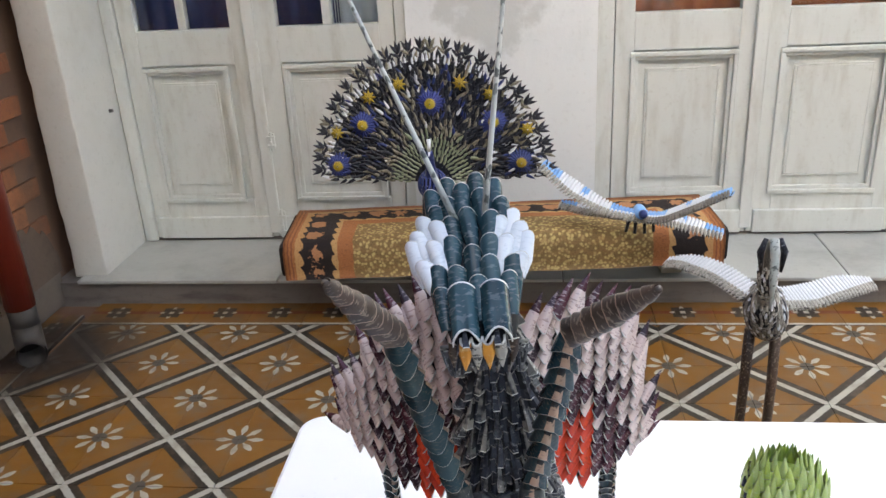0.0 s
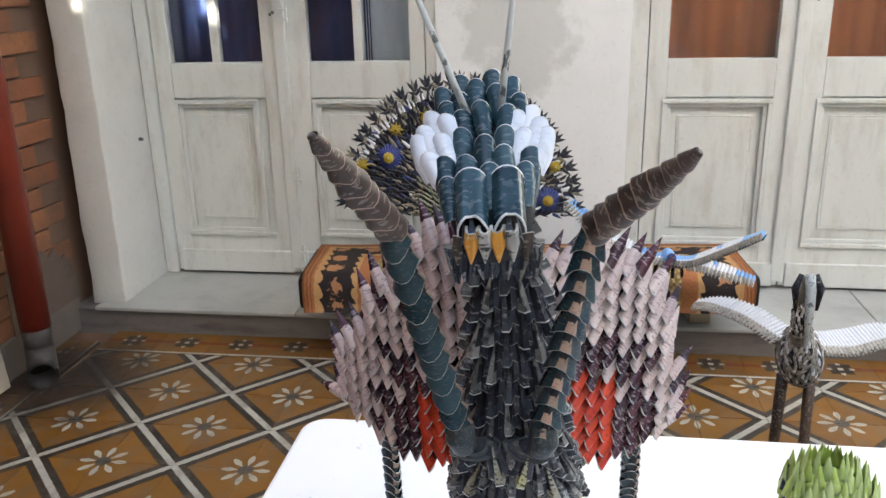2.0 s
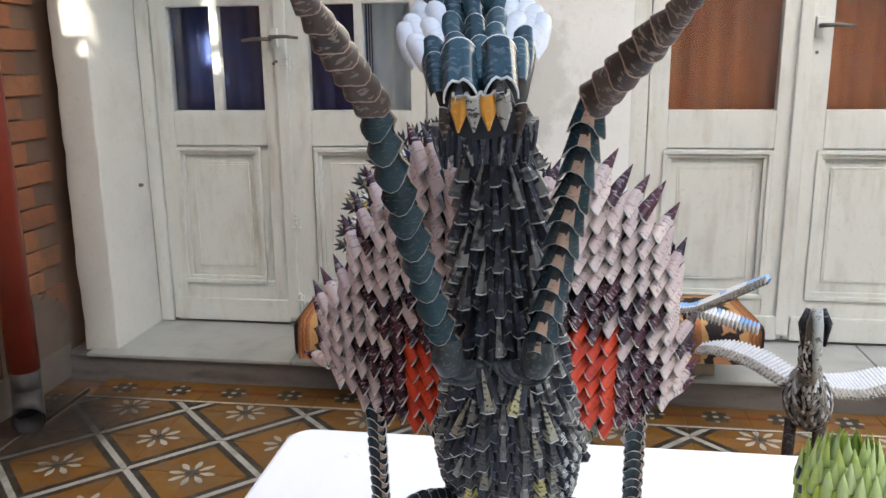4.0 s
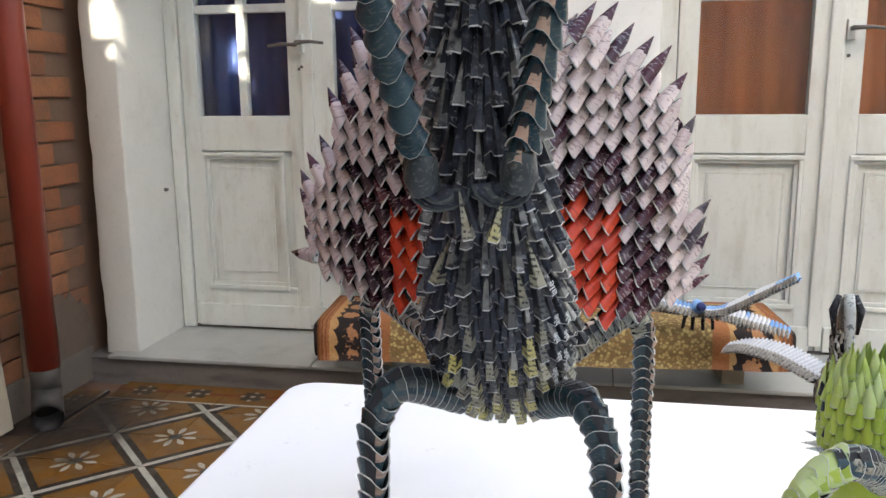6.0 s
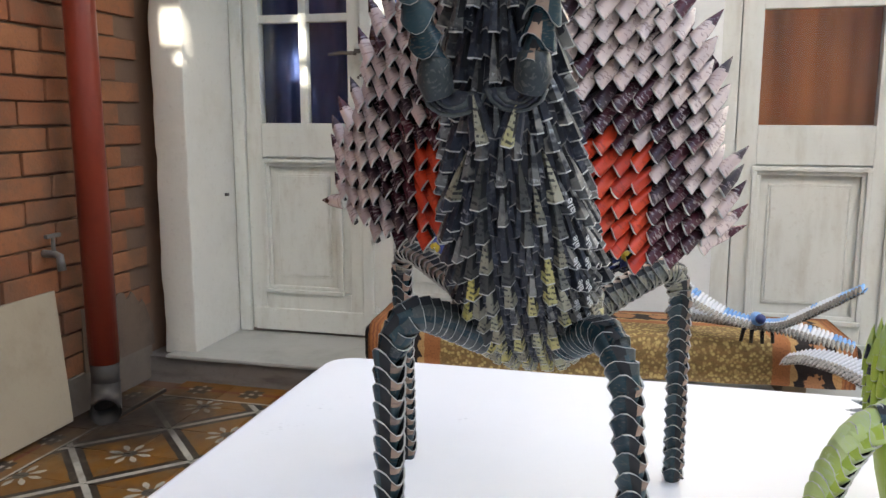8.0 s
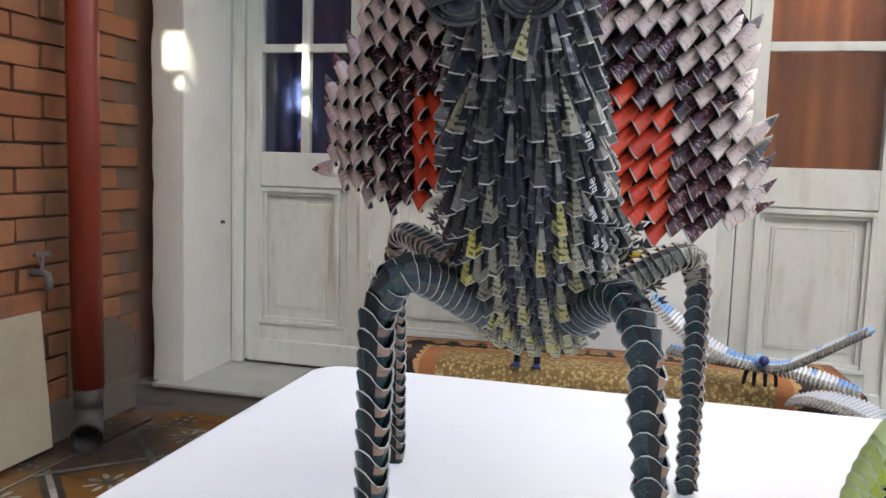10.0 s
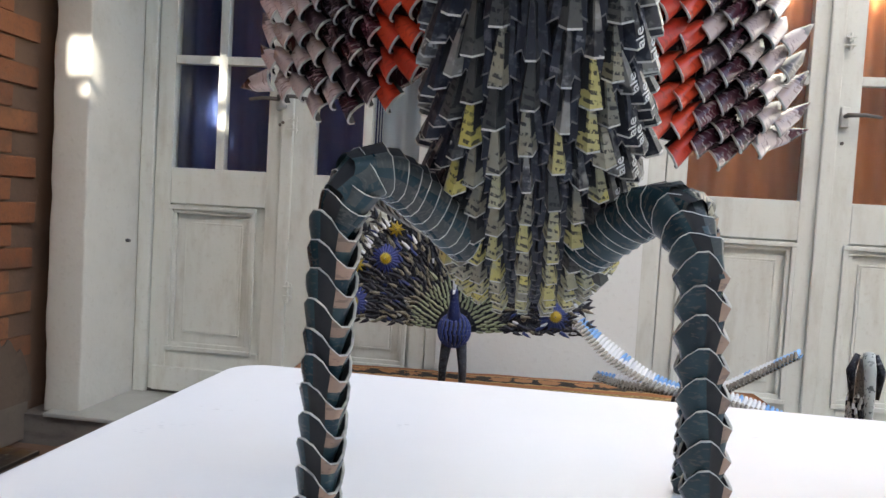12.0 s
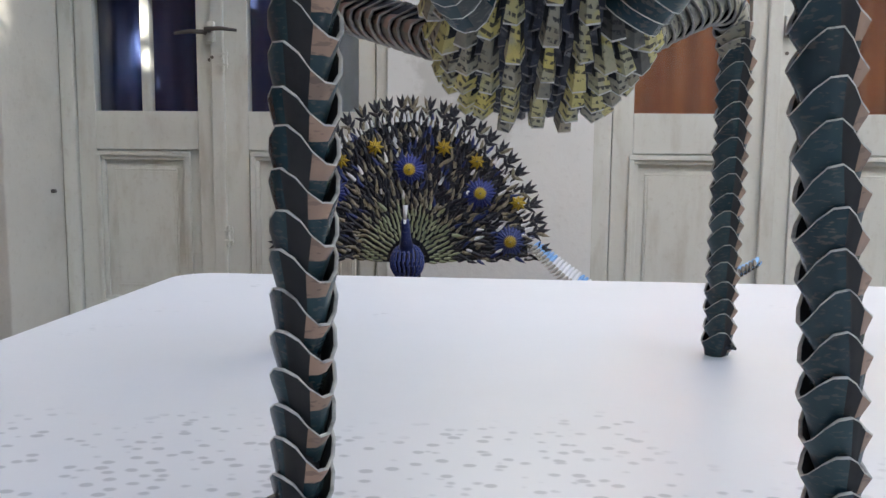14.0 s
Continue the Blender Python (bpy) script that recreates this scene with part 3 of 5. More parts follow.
# ---------------------------------------------------------------- down pipe, board, tap
pipe = thing("drain_pipe", (-0.450, -0.16, 0.0), "oxide red drain pipe with a bare grey elbow at the floor", "drain pipe")
bm = tube(bmesh.new(), [(-0.445, -0.165, 0.185), (-0.447, -0.165, 1.0), (-0.450, -0.165, 4.5)], [0.047] * 3, 24)
part("pipe_run", finish("pipe_run", bm, PIPE_RED, 0, True), pipe)
bm = tube(bmesh.new(), [(-0.445, -0.165, 0.20), (-0.445, -0.165, 0.11)], [0.044] * 2, 24)
part("collar", finish("collar", bm, PIPE_GREY, 0, True), pipe, "bare grey sleeve")
bm = tube(bmesh.new(), [(-0.445, -0.165, 0.12), (-0.443, -0.170, 0.075), (-0.422, -0.20, 0.05), (-0.402, -0.232, 0.045)], [0.045, 0.046, 0.046, 0.048], 24, False)
tube(bm, [(-0.402, -0.232, 0.045), (-0.422, -0.20, 0.05), (-0.443, -0.175, 0.07)], [0.041, 0.039, 0.037], 24, False)
part("elbow", finish("elbow", bm, PIPE_GREY, 0, True), pipe, "open elbow with a dark mouth")
# near-black plug: the shade inside the pipe, put into colour
bm = tube(bmesh.new(), [(-0.428, -0.19, 0.053), (-0.443, -0.178, 0.07)], [0.039, 0.037], 16)
part("mouth", finish("mouth", bm, OPENING_SHADE), pipe, "near-black plug standing for the shade inside the pipe")

bm = boxes((-0.008, 0.008, -0.19, 0.12, 0.0, 0.42))
bm.transform(Matrix.Translation((-0.515, -0.37, 0.012)) @ pose(0, 0, 0, 0, -4.5, 0))
board = new("board", finish("board", bm, BOARD, 0.002))
tagged(board, "bare plywood board leaning against the brick wall", "board")

tap = thing("tap", (-0.55, -0.30, 0.55), "old iron garden tap on the brick wall", "tap")
bm = tube(bmesh.new(), [(-0.57, -0.27, 0.55), (-0.515, -0.27, 0.55), (-0.495, -0.27, 0.545), (-0.49, -0.27, 0.50)], [0.012, 0.012, 0.012, 0.013], 12)
part("spout", finish("spout", bm, IRON, 0, True), tap)
bm = tube(bmesh.new(), [(-0.515, -0.27, 0.555), (-0.515, -0.27, 0.605)], [0.007, 0.006], 10)
box(bm, -0.522, -0.508, -0.30, -0.24, 0.60, 0.612)
part("tap_handle", finish("tap_handle", bm, IRON, 0.002), tap)
bm = tube(bmesh.new(), [(-0.376, 0.519, 0.658), (-0.362, 0.519, 0.658)], [0.007, 0.006], 10)
tagged(new("nail", finish("nail", bm, IRON)), "dark iron nail head in the door reveal", "nail")

# ---------------------------------------------------------------- table
table = thing("table", (1.6, -1.95, 0.0), "low-sheen white painted table with rounded corners", "table")


def table_top():
    x0, x1, y0, y1, r = 0.892, 2.05, -2.95, -1.497, 0.03
    pts = []
    for cx, cy, a0 in ((x1 - r, y1 - r, 0), (x0 + r, y1 - r, 90), (x0 + r, y0 + r, 180), (x1 - r, y0 + r, 270)):
        for k in range(7):
            a = radians(a0 + 15 * k)
            pts.append((cx + r * math.cos(a), cy + r * math.sin(a)))
    n = len(pts)
    vs, fs = [], []
    for z, s in ((0.664, 0.006), (0.668, 0.0), (0.696, 0.0), (0.6985, 0.0015), (0.70, 0.005)):
        for x, y in pts:
            vs.append((x + (s if x < 1.4 else -s), y + (s if y < -2.2 else -s), z))
    for k in range(4):
        for i in range(n):
            j = (i + 1) % n
            fs.append((k * n + i, k * n + j, k * n + n + j, k * n + n + i))
    fs.append(tuple(range(4 * n, 5 * n)))
    fs.append(tuple(range(n))[::-1])
    return mesh("tabletop", vs, fs, [TABLE_WHITE])


part("tabletop", table_top(), table)
for x, y in ((0.95, -1.56), (1.99, -1.56), (0.95, -2.89), (1.99, -2.89)):
    part("leg", finish("leg", boxes((x - 0.025, x + 0.025, y - 0.025, y + 0.025, 0.0, 0.664)), TABLE_WHITE, 0.003), table)
for y in (-1.56, -2.91):
    part("apron", finish("apron", boxes((0.976, 1.964, y, y + 0.02, 0.59, 0.664)), TABLE_WHITE, 0.002), table)


# ---------------------------------------------------------------- folded paper modules
def fold_mesh(name, inks, length=0.026, width=0.0125, height=0.006, lip=0.3, tip=0.10, n=5, tip_ink=False, mid=0.92, cleft=0.0, rim=0.035, shade_side=False, split=False, inner=None):
    """One folded module: an arched, pointed sheet, tip towards +y, open mouth at y = 0 with a pale cut edge.
    lip rounds the mouth, mid is the width half-way, cleft presses a crease along the ridge."""
    rows = ((0.0, 1.0), (rim, 0.99), (0.48, mid), (1.0, tip))
    th = 0.0011
    vs, fs, slots = [], [], []
    m = n + 1

    def ring(y, f, shell):
        for k in range(m):
            a = math.pi * k / n
            s = math.sin(a)
            dent = cleft * max(0.0, 1 - abs(k - n / 2) / 0.9) if n % 2 == 0 else cleft * (1.0 if abs(k - n / 2) < 0.6 else 0.0) * 0.6
            w, h = width / 2 * f - th * shell, height * f * (1 - dent * min(1.0, y * 3.0)) - th * shell
            vs.append((-math.cos(a) * w, y * length - (lip * width * s if y < 0.1 else 0), s * max(h, 0.0002)))
    for y, f in rows:
        ring(y, f, 0)
    ring(*rows[0], 1)
    ring(0.8, mid * 0.5, 1)
    for r in range(3):
        for k in range(n):
            fs.append((r * m + k, r * m + k + 1, (r + 1) * m + k + 1, (r + 1) * m + k))
            # side faces turned near-black stand in for shade between folds
            slots.append(3 if r == 0 else (1 if (shade_side and k >= n - 2) or (split and k in (0, n - 1)) else (2 if r == 2 and tip_ink else 0)))
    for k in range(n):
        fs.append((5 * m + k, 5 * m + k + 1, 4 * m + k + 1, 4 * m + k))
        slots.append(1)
        fs.append((k + 1, k, 4 * m + k, 4 * m + k + 1))
        slots.append(3)
    dark = inks[1] if len(inks) > 1 else inks[0]
    return mesh(name, vs, fs, [inks[0], inner or FOLD_SHADE, dark, EDGE_DIM if shade_side else EDGE], slots, True)


def ridge_mesh(name, ink, flank, length=0.025, width=0.0128, ridge=0.0038, height=0.0080):
    """One folded module with a steep printed ridge that widens from its tip to a cut mouth, between two low dark flaps."""
    w, r = width / 2, ridge / 2
    prof = ((-w, 0.0), (-w * 0.84, 0.0021), (-w * 0.52, 0.0026), (-r * 1.35, 0.0030), (-r * 0.92, height), (r * 0.92, height), (r * 1.35, 0.0030), (w * 0.52, 0.0026), (w * 0.84, 0.0021), (w, 0.0))
    m = len(prof)
    rows = ((0.0, 1.0, 1.0, 1.0), (0.03, 0.99, 0.99, 1.0), (0.50, 0.80, 0.56, 0.74), (1.0, 0.40, 0.06, 0.30))
    vs, fs, slots = [], [], []
    for y, wide, thin, tall in rows:
        for k, (x, z) in enumerate(prof):
            mid = 3 <= k <= 6
            back = 0.0 if mid or y > 0.1 else 0.0030 * (1 - abs(abs(x) / w - 0.6) / 0.4)
            vs.append((x * (thin if mid else wide), y * length + back, z * tall))
    vs += [(x * 0.9, 0.002, z - 0.0011) for x, z in prof] + [(x * 0.7, length * 0.7, z * 0.6 - 0.0011) for x, z in prof]
    for row in range(3):
        for k in range(m - 1):
            fs.append((row * m + k, row * m + k + 1, row * m + m + k + 1, row * m + m + k))
            mid = 3 <= k <= 5
            slots.append((3 if mid else 4) if row == 0 else (0 if mid else 1))
    for k in range(m - 1):
        fs.append((5 * m + k, 5 * m + k + 1, 4 * m + k + 1, 4 * m + k))
        slots.append(2)
        fs.append((k + 1, k, 4 * m + k, 4 * m + k + 1))
        slots.append(3 if 3 <= k <= 5 else 4)
    return mesh(name, vs, fs, [ink, flank, FOLD_SHADE, EDGE, EDGE_DARK], slots)


def brow_mesh(name, ink, length=0.0235, width=0.0165, height=0.0085, n=10):
    """A large arched sheet with a pale rounded rim above and a white-edged notch below."""
    rows = ((0.0, 0), (0.03, 0), (0.30, 0), (0.62, 0), (0.80, 0), (0.90, 0), (0.93, 0), (0.965, 0), (1.0, 0))
    vs, fs, slots = [], [], []
    for inner in (0, 1):
        for y, _ in rows:
            for k in range(n + 1):
                a = math.pi * k / n
                end = length * (0.96 + 0.26 * abs(math.cos(a)))
                crease = 1 - 0.45 * math.exp(-((k - n / 2) / 0.8) ** 2) * y
                rr = width / 2 * (1 - 0.12 * y) - 0.0008 * inner
                vs.append((-math.cos(a) * rr, y * end - 0.0038 * math.sin(a) * (1 - y), math.sin(a) * (height * crease - 0.0008 * inner)))
    m = n + 1
    o = len(rows) * m
    for r in range(len(rows) - 1):
        for k in range(n):
            q = (r * m + k, r * m + k + 1, r * m + m + k + 1, r * m + m + k)
            fs.append(q)
            slots.append(1 if r in (0, 7) else 0)
            fs.append(tuple(o + i for i in q[::-1]))
            slots.append(2)
    last = (len(rows) - 1) * m
    for k in range(n):
        fs.append((k + 1, k, o + k, o + k + 1))
        fs.append((last + k, last + k + 1, o + last + k + 1, o + last + k))
        slots += [1, 1]
    return mesh(name, vs, fs, [ink, EDGE_WHITE, FOLD_SHADE], slots, True)


def aim(p, tip, out):
    """A pose at p with +y along tip and +z near out."""
    y = Vector(tip).normalized()
    z = Vector(out)
    z = (z - y * z.dot(y)).normalized()
    x = y.cross(z)
    return Matrix(((x.x, y.x, z.x, p[0]), (x.y, y.y, z.y, p[1]), (x.z, y.z, z.z, p[2]), (0, 0, 0, 1)))


WOBBLE = random.Random(77)


def fold(parent, data, p, tip, out, size=1.0, name="paper_module"):
    o = new(name, data)
    o.parent = parent
    o.matrix_basis = aim(p, tip, out) @ pose(0, 0, 0, WOBBLE.uniform(-5, 5), WOBBLE.uniform(-6, 6), WOBBLE.uniform(-5, 5)) @ Matrix.Diagonal((size, size, size, 1))
    return o


def joined(name, items, parent, label=""):
    """Many modules too small to pick apart, as one mesh: items are (data, matrix)."""
    mats, verts, faces, slots = [], [], [], []
    index = {}
    for data, m in items:
        o = len(verts)
        verts += [m @ v.co for v in data.vertices]
        for p in data.polygons:
            faces.append(tuple(o + i for i in p.vertices))
            mt = data.materials[p.material_index]
            if mt.name not in index:
                index[mt.name] = len(mats)
                mats.append(mt)
            slots.append(index[mt.name])
    return part(name, mesh(name, verts, faces, mats, slots, True), parent, label)


def along(pts, step):
    """Points, directions and the share of the way at even steps along a polyline that is rounded at its corners."""
    pts = [Vector(p) for p in pts]
    fine = []
    for i in range(len(pts) - 1):
        a, b, c, d = pts[max(i - 1, 0)], pts[i], pts[i + 1], pts[min(i + 2, len(pts) - 1)]
        for k in range(24):
            t = k / 24
            fine.append(0.5 * (2 * b + (c - a) * t + (2 * a - 5 * b + 4 * c - d) * t * t + (3 * b - a - 3 * c + d) * t ** 3))
    fine.append(pts[-1])
    total = sum((q - p).length for p, q in zip(fine, fine[1:]))
    n = max(2, round(total / step))
    out, run, k = [], 0.0, 0
    for i in range(n + 1):
        goal = total * i / n
        while k < len(fine) - 2 and run + (fine[k + 1] - fine[k]).length < goal:
            run += (fine[k + 1] - fine[k]).length
            k += 1
        seg = fine[k + 1] - fine[k]
        out.append((fine[k] + seg * min(1, (goal - run) / max(seg.length, 1e-9)), seg.normalized(), i / n))
    return out


def collar_mesh(name, left, right, r=0.0095, h=0.019, n=16, peak=0.0045, turn=0.0, rim=0.028, edge=None, cleft=None, wide=True, waist=0.84):
    """A leg module: a cup that narrows downwards (+y) with an arched pale-edged mouth; a cleft near its front, by
    default coloured near-black as shade, one ink on each side.
    """
    vs, fs, slots = [], [], []
    rows = ((0.0, 1.0), (rim, 0.99), (0.5, waist), (1.0, waist - 0.26))

    def ring(y, f, inner):
        for k in range(n):
            a = 2 * math.pi * k / n
            rr = r * f - 0.0012 * inner
            if math.cos(a - 0.1) > 0.9:
                rr *= 0.84
            yy = y * h - (peak * math.cos(2 * (a + 0.55)) if y < 0.1 else 0)
            vs.append((-math.sin(a + turn) * rr, yy, math.cos(a + turn) * rr))
    for y, f in rows:
        ring(y, f, 0)
    ring(0.0, 1.0, 1)
    ring(0.7, 0.7, 1)
    for row in range(3):
        for k in range(n):
            j = (k + 1) % n
            fs.append((row * n + k, row * n + j, row * n + n + j, row * n + n + k))
            mid = 2 * math.pi * (k + 0.5) / n
            if row == 0:
                slots.append(3)
            # cleft strip: the gap's shade is put into its colour
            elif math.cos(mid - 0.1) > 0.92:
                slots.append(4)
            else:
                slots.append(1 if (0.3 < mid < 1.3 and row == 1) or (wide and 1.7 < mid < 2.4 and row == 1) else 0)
    for k in range(n):
        j = (k + 1) % n
        fs.append((5 * n + k, 5 * n + j, 4 * n + j, 4 * n + k))
        slots.append(2)
        fs.append((j, k, 4 * n + k, 4 * n + j))
        slots.append(3)
    return mesh(name, vs, fs, [left, right, FOLD_SHADE, edge or EDGE, cleft or FOLD_SHADE], slots, True)


def limb(thing_, name, pts, radii, data, step, label, front=(0.0, -1.0, 0.12), flip=False, core=None):
    """A limb of nested cups along a bent line, round a core that is near-black by default, for the shade inside."""
    way = along(pts, step)
    lf = len(radii) - 1

    def rad(s):
        i = min(int(s * lf), lf - 1)
        return radii[i] + (radii[i + 1] - radii[i]) * (s * lf - i)
    line = [(p, rad(s) * 0.55) for p, d, s in way]
    if flip:
        line.insert(0, (way[0][0] - way[0][1] * 0.0165, rad(0) * 0.54))
    c = part(name, finish(name, tube(bmesh.new(), [q for q, r in line], [r for q, r in line], 8), core or FOLD_SHADE, 0, True), thing_, label)
    for p, d, s in way[:-1]:
        t = -d if flip else d
        fr = Vector(front)
        if abs(fr.normalized().dot(t)) > 0.93:
            fr = Vector((0, 0, 1))
        fold(c, data, p, t, fr, rad(s) / 0.0095)
    return c


# ---------------------------------------------------------------- the large paper mantis on the table
MX = 1.1725
mantis = thing("origami_mantis", (MX, -1.85, 0.70), "large mantis of folded black, teal, pink and red magazine paper", "paper sculpture")

black_fold = ridge_mesh("paper_module", P_LIT_BLACK, P_BLACK)
inky_fold = ridge_mesh("paper_module", P_BLACK, P_BLACK)
# black flaps put the shade of the gaps between printed ridges into colour
grey_fold = ridge_mesh("paper_module", P_GREY, P_BLACK, 0.024, 0.0136, 0.0052, 0.0088)
yellow_fold = ridge_mesh("paper_module", P_YELLOW, P_BLACK, 0.024, 0.0136, 0.0052, 0.0090)
slate_fold = ridge_mesh("paper_module", P_SLATE, P_BLACK, 0.024, 0.0136, 0.0052, 0.0090)
sheet_fold = ridge_mesh("paper_module", P_SLATE, P_BLACK, 0.027, 0.0180, 0.0046, 0.0078)
sheet_dark = ridge_mesh("paper_module", P_BLACK, P_BLACK, 0.027, 0.0180, 0.0050, 0.0078)
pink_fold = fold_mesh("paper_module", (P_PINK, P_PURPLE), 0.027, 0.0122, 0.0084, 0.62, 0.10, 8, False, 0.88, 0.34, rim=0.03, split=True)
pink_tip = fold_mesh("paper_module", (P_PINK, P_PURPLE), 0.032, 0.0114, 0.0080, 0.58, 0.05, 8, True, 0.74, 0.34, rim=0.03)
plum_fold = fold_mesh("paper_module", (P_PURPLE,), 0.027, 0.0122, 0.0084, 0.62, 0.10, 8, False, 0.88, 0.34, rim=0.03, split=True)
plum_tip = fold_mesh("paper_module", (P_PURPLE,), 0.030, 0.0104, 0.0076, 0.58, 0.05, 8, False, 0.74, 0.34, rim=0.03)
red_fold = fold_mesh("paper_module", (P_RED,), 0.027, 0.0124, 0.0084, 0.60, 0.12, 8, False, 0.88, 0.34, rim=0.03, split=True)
teal_fold = fold_mesh("paper_module", (P_GLOSS,), 0.023, 0.0116, 0.0066, 0.34, 0.62, 8, rim=0.022, mid=0.97)
brow_fold = brow_mesh("brow", P_GLOSS)
white_fold = fold_mesh("paper_module", (P_WHITE,), 0.023, 0.0112, 0.0066, 0.45, 0.30, 8, rim=0.02)
orange_fold = fold_mesh("paper_module", (P_ORANGE,), 0.0150, 0.0058, 0.0046, -0.5, 0.10, 8, cleft=0.45, mid=1.12, rim=0.05)
jaw_fold = fold_mesh("paper_module", (P_SPECK,), 0.0150, 0.0058, 0.0046, -0.5, 0.10, 8, cleft=0.45, mid=1.12, rim=0.05)
cheek_fold = fold_mesh("paper_module", (P_BROWN,), 0.020, 0.0100, 0.0060, 0.2, 0.2, 6)

BODY = ((1.170, -1.990, 1.105, 0.010, 0.011), (1.172, -1.982, 1.070, 0.0150, 0.015), (1.173, -1.974, 1.030, 0.0205, 0.019), (1.174, -1.962, 0.985, 0.0235, 0.022),
        (1.174, -1.944, 0.945, 0.029, 0.028), (1.173, -1.916, 0.910, 0.035, 0.032), (1.172, -1.888, 0.884, 0.037, 0.034), (1.171, -1.862, 0.864, 0.037, 0.034),
        (1.170, -1.838, 0.850, 0.036, 0.031), (1.169, -1.818, 0.842, 0.031, 0.026))


def body_at(s):
    k = s * (len(BODY) - 1)
    i = min(int(k), len(BODY) - 2)
    f = k - i
    return [a + (b - a) * f for a, b in zip(BODY[i], BODY[i + 1])]


def mantis_body():
    """Rows of ridged folds with their mouths downwards: black on the neck, grey and yellow newsprint on the belly, which ends flat."""
    rng = random.Random(11)
    way = along([b[:3] for b in BODY], 0.0011)
    core = part("body", finish("body", tube(bmesh.new(), [p for p, d, s in way[::6]], [(body_at(s)[3] * 0.70, body_at(s)[4] * 0.70) for p, d, s in way[::6]], 16), FOLD_SHADE, 0, True), mantis,
                "body of black and yellow grey newsprint folds")
    # a short word printed on some of the black sheets
    text = bpy.data.curves.new("printed_word", "FONT")
    text.body, text.size, text.extrude = "ale", 0.0062, 0.00008
    rough = new("printed_word", text)
    word = bpy.data.meshes.new_from_object(rough)
    bpy.data.objects.remove(rough)
    word.materials.clear()
    word.materials.append(EDGE_WHITE)
    rows, due = [], 0.0
    for i, w in enumerate(way):
        if i * 0.0011 >= due:
            rows.append(w)
            due += 0.0104 if w[2] < 0.45 else (0.0078 if w[2] < 0.85 else 0.0058)
    side = Vector((1, 0, 0))
    for row, (p, d, s) in enumerate(rows):
        x, y, z, rx, rz = body_at(s)
        front = side.cross(d).normalized()
        if front.y > 0:
            front = -front
        n = max(7, round(math.pi * (rx + rz) / (0.0140 if s < 0.5 else 0.0152)))
        for k in range(n):
            a = 2 * math.pi * (k + 0.5 * (row % 2)) / n
            sa, ca = math.sin(a), math.cos(a)
            if ca < -0.5 and s < 0.85:
                continue
            out = (side * sa * rz + front * ca * rx).normalized()
            e = 1.0 if s < 0.45 else 0.80
            pos = p + side * math.copysign(abs(sa) ** e, sa) * rx * 0.88 + front * math.copysign(abs(ca) ** e, ca) * rz * 0.88
            if s < 0.47 or (abs(sa) > 0.72 and s < 0.76):
                ink = black_fold if rng.random() < 0.62 else inky_fold
            elif s < 0.57:
                ink = rng.choice((black_fold, inky_fold, slate_fold, slate_fold, grey_fold))
            else:
                pick = rng.random()
                mid = abs(sa) < 0.6 or s > 0.85
                ink = yellow_fold if pick < (0.32 + 1.1 * max(0.0, s - 0.55) if mid else 0.06) else (grey_fold if pick < 0.62 + 0.9 * max(0.0, s - 0.6) else rng.choice((slate_fold, slate_fold, black_fold if s < 0.8 else grey_fold)))
            tip = -d + out * (-0.28 if s < 0.5 else -0.24)
            sheet = fold(core, ink, pos + d * 0.010 + out * 0.0042, tip, out, rng.uniform(0.92, 1.05) * (0.8 if s < 0.05 else 1.0))
            if 0.45 < s < 0.76 and 0.60 < sa < 0.92 and ca > 0 and ink in (black_fold, inky_fold):
                o = new("printed_word", word)
                o.parent = core
                o.matrix_basis = sheet.matrix_basis @ Matrix(((0, -1, 0, 0.0014), (1, 0, 0, 0.0008), (-0.17, 0, 1, 0.0085), (0, 0, 0, 1)))
    # the flat end: rings of mouths one inside the other
    p, d, s = way[-1]
    front = side.cross(d).normalized()
    if front.y > 0:
        front = -front
    for ring, share in enumerate((0.78, 0.56, 0.34, 0.12)):
        n = max(3, round(2 * math.pi * 0.034 * share / 0.0105))
        for k in range(n):
            a = 2 * math.pi * (k + 0.5 * (ring % 2)) / n
            out = (side * math.sin(a) + front * math.cos(a)).normalized()
            fold(core, rng.choice((grey_fold, yellow_fold, slate_fold)), p + out * 0.034 * share + d * (0.006 + 0.002 * ring), -d - out * 0.15, out, rng.uniform(0.72, 0.85))
    # wide black sheets down both flanks, from the breast to the hips
    for sgn in (-1, 1):
        for col, (dx, dy) in enumerate(((0.0, 0.0), (0.0050, 0.012))):
            for k in range(9):
                t = (k + 0.5 * col) / 9
                q = Vector((1.1735 + sgn * (0.0155 + 0.0185 * t + dx), -1.972 + 0.080 * t + dy, 0.972 - 0.096 * t))
                out = Vector((sgn * (0.55 + 0.35 * col), -0.75 + 0.3 * col, 0.05))
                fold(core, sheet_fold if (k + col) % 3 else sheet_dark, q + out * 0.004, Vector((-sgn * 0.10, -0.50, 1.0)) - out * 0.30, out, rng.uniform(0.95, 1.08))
    # the collar of two long folds at the breast
    for sgn in (-1, 1):
        fold(core, yellow_fold if sgn > 0 else grey_fold, (1.1745 + sgn * 0.0055, -1.994, 0.962), (sgn * 0.20, -0.10, 1), (0, -1, 0.1), 0.90)


mantis_body()


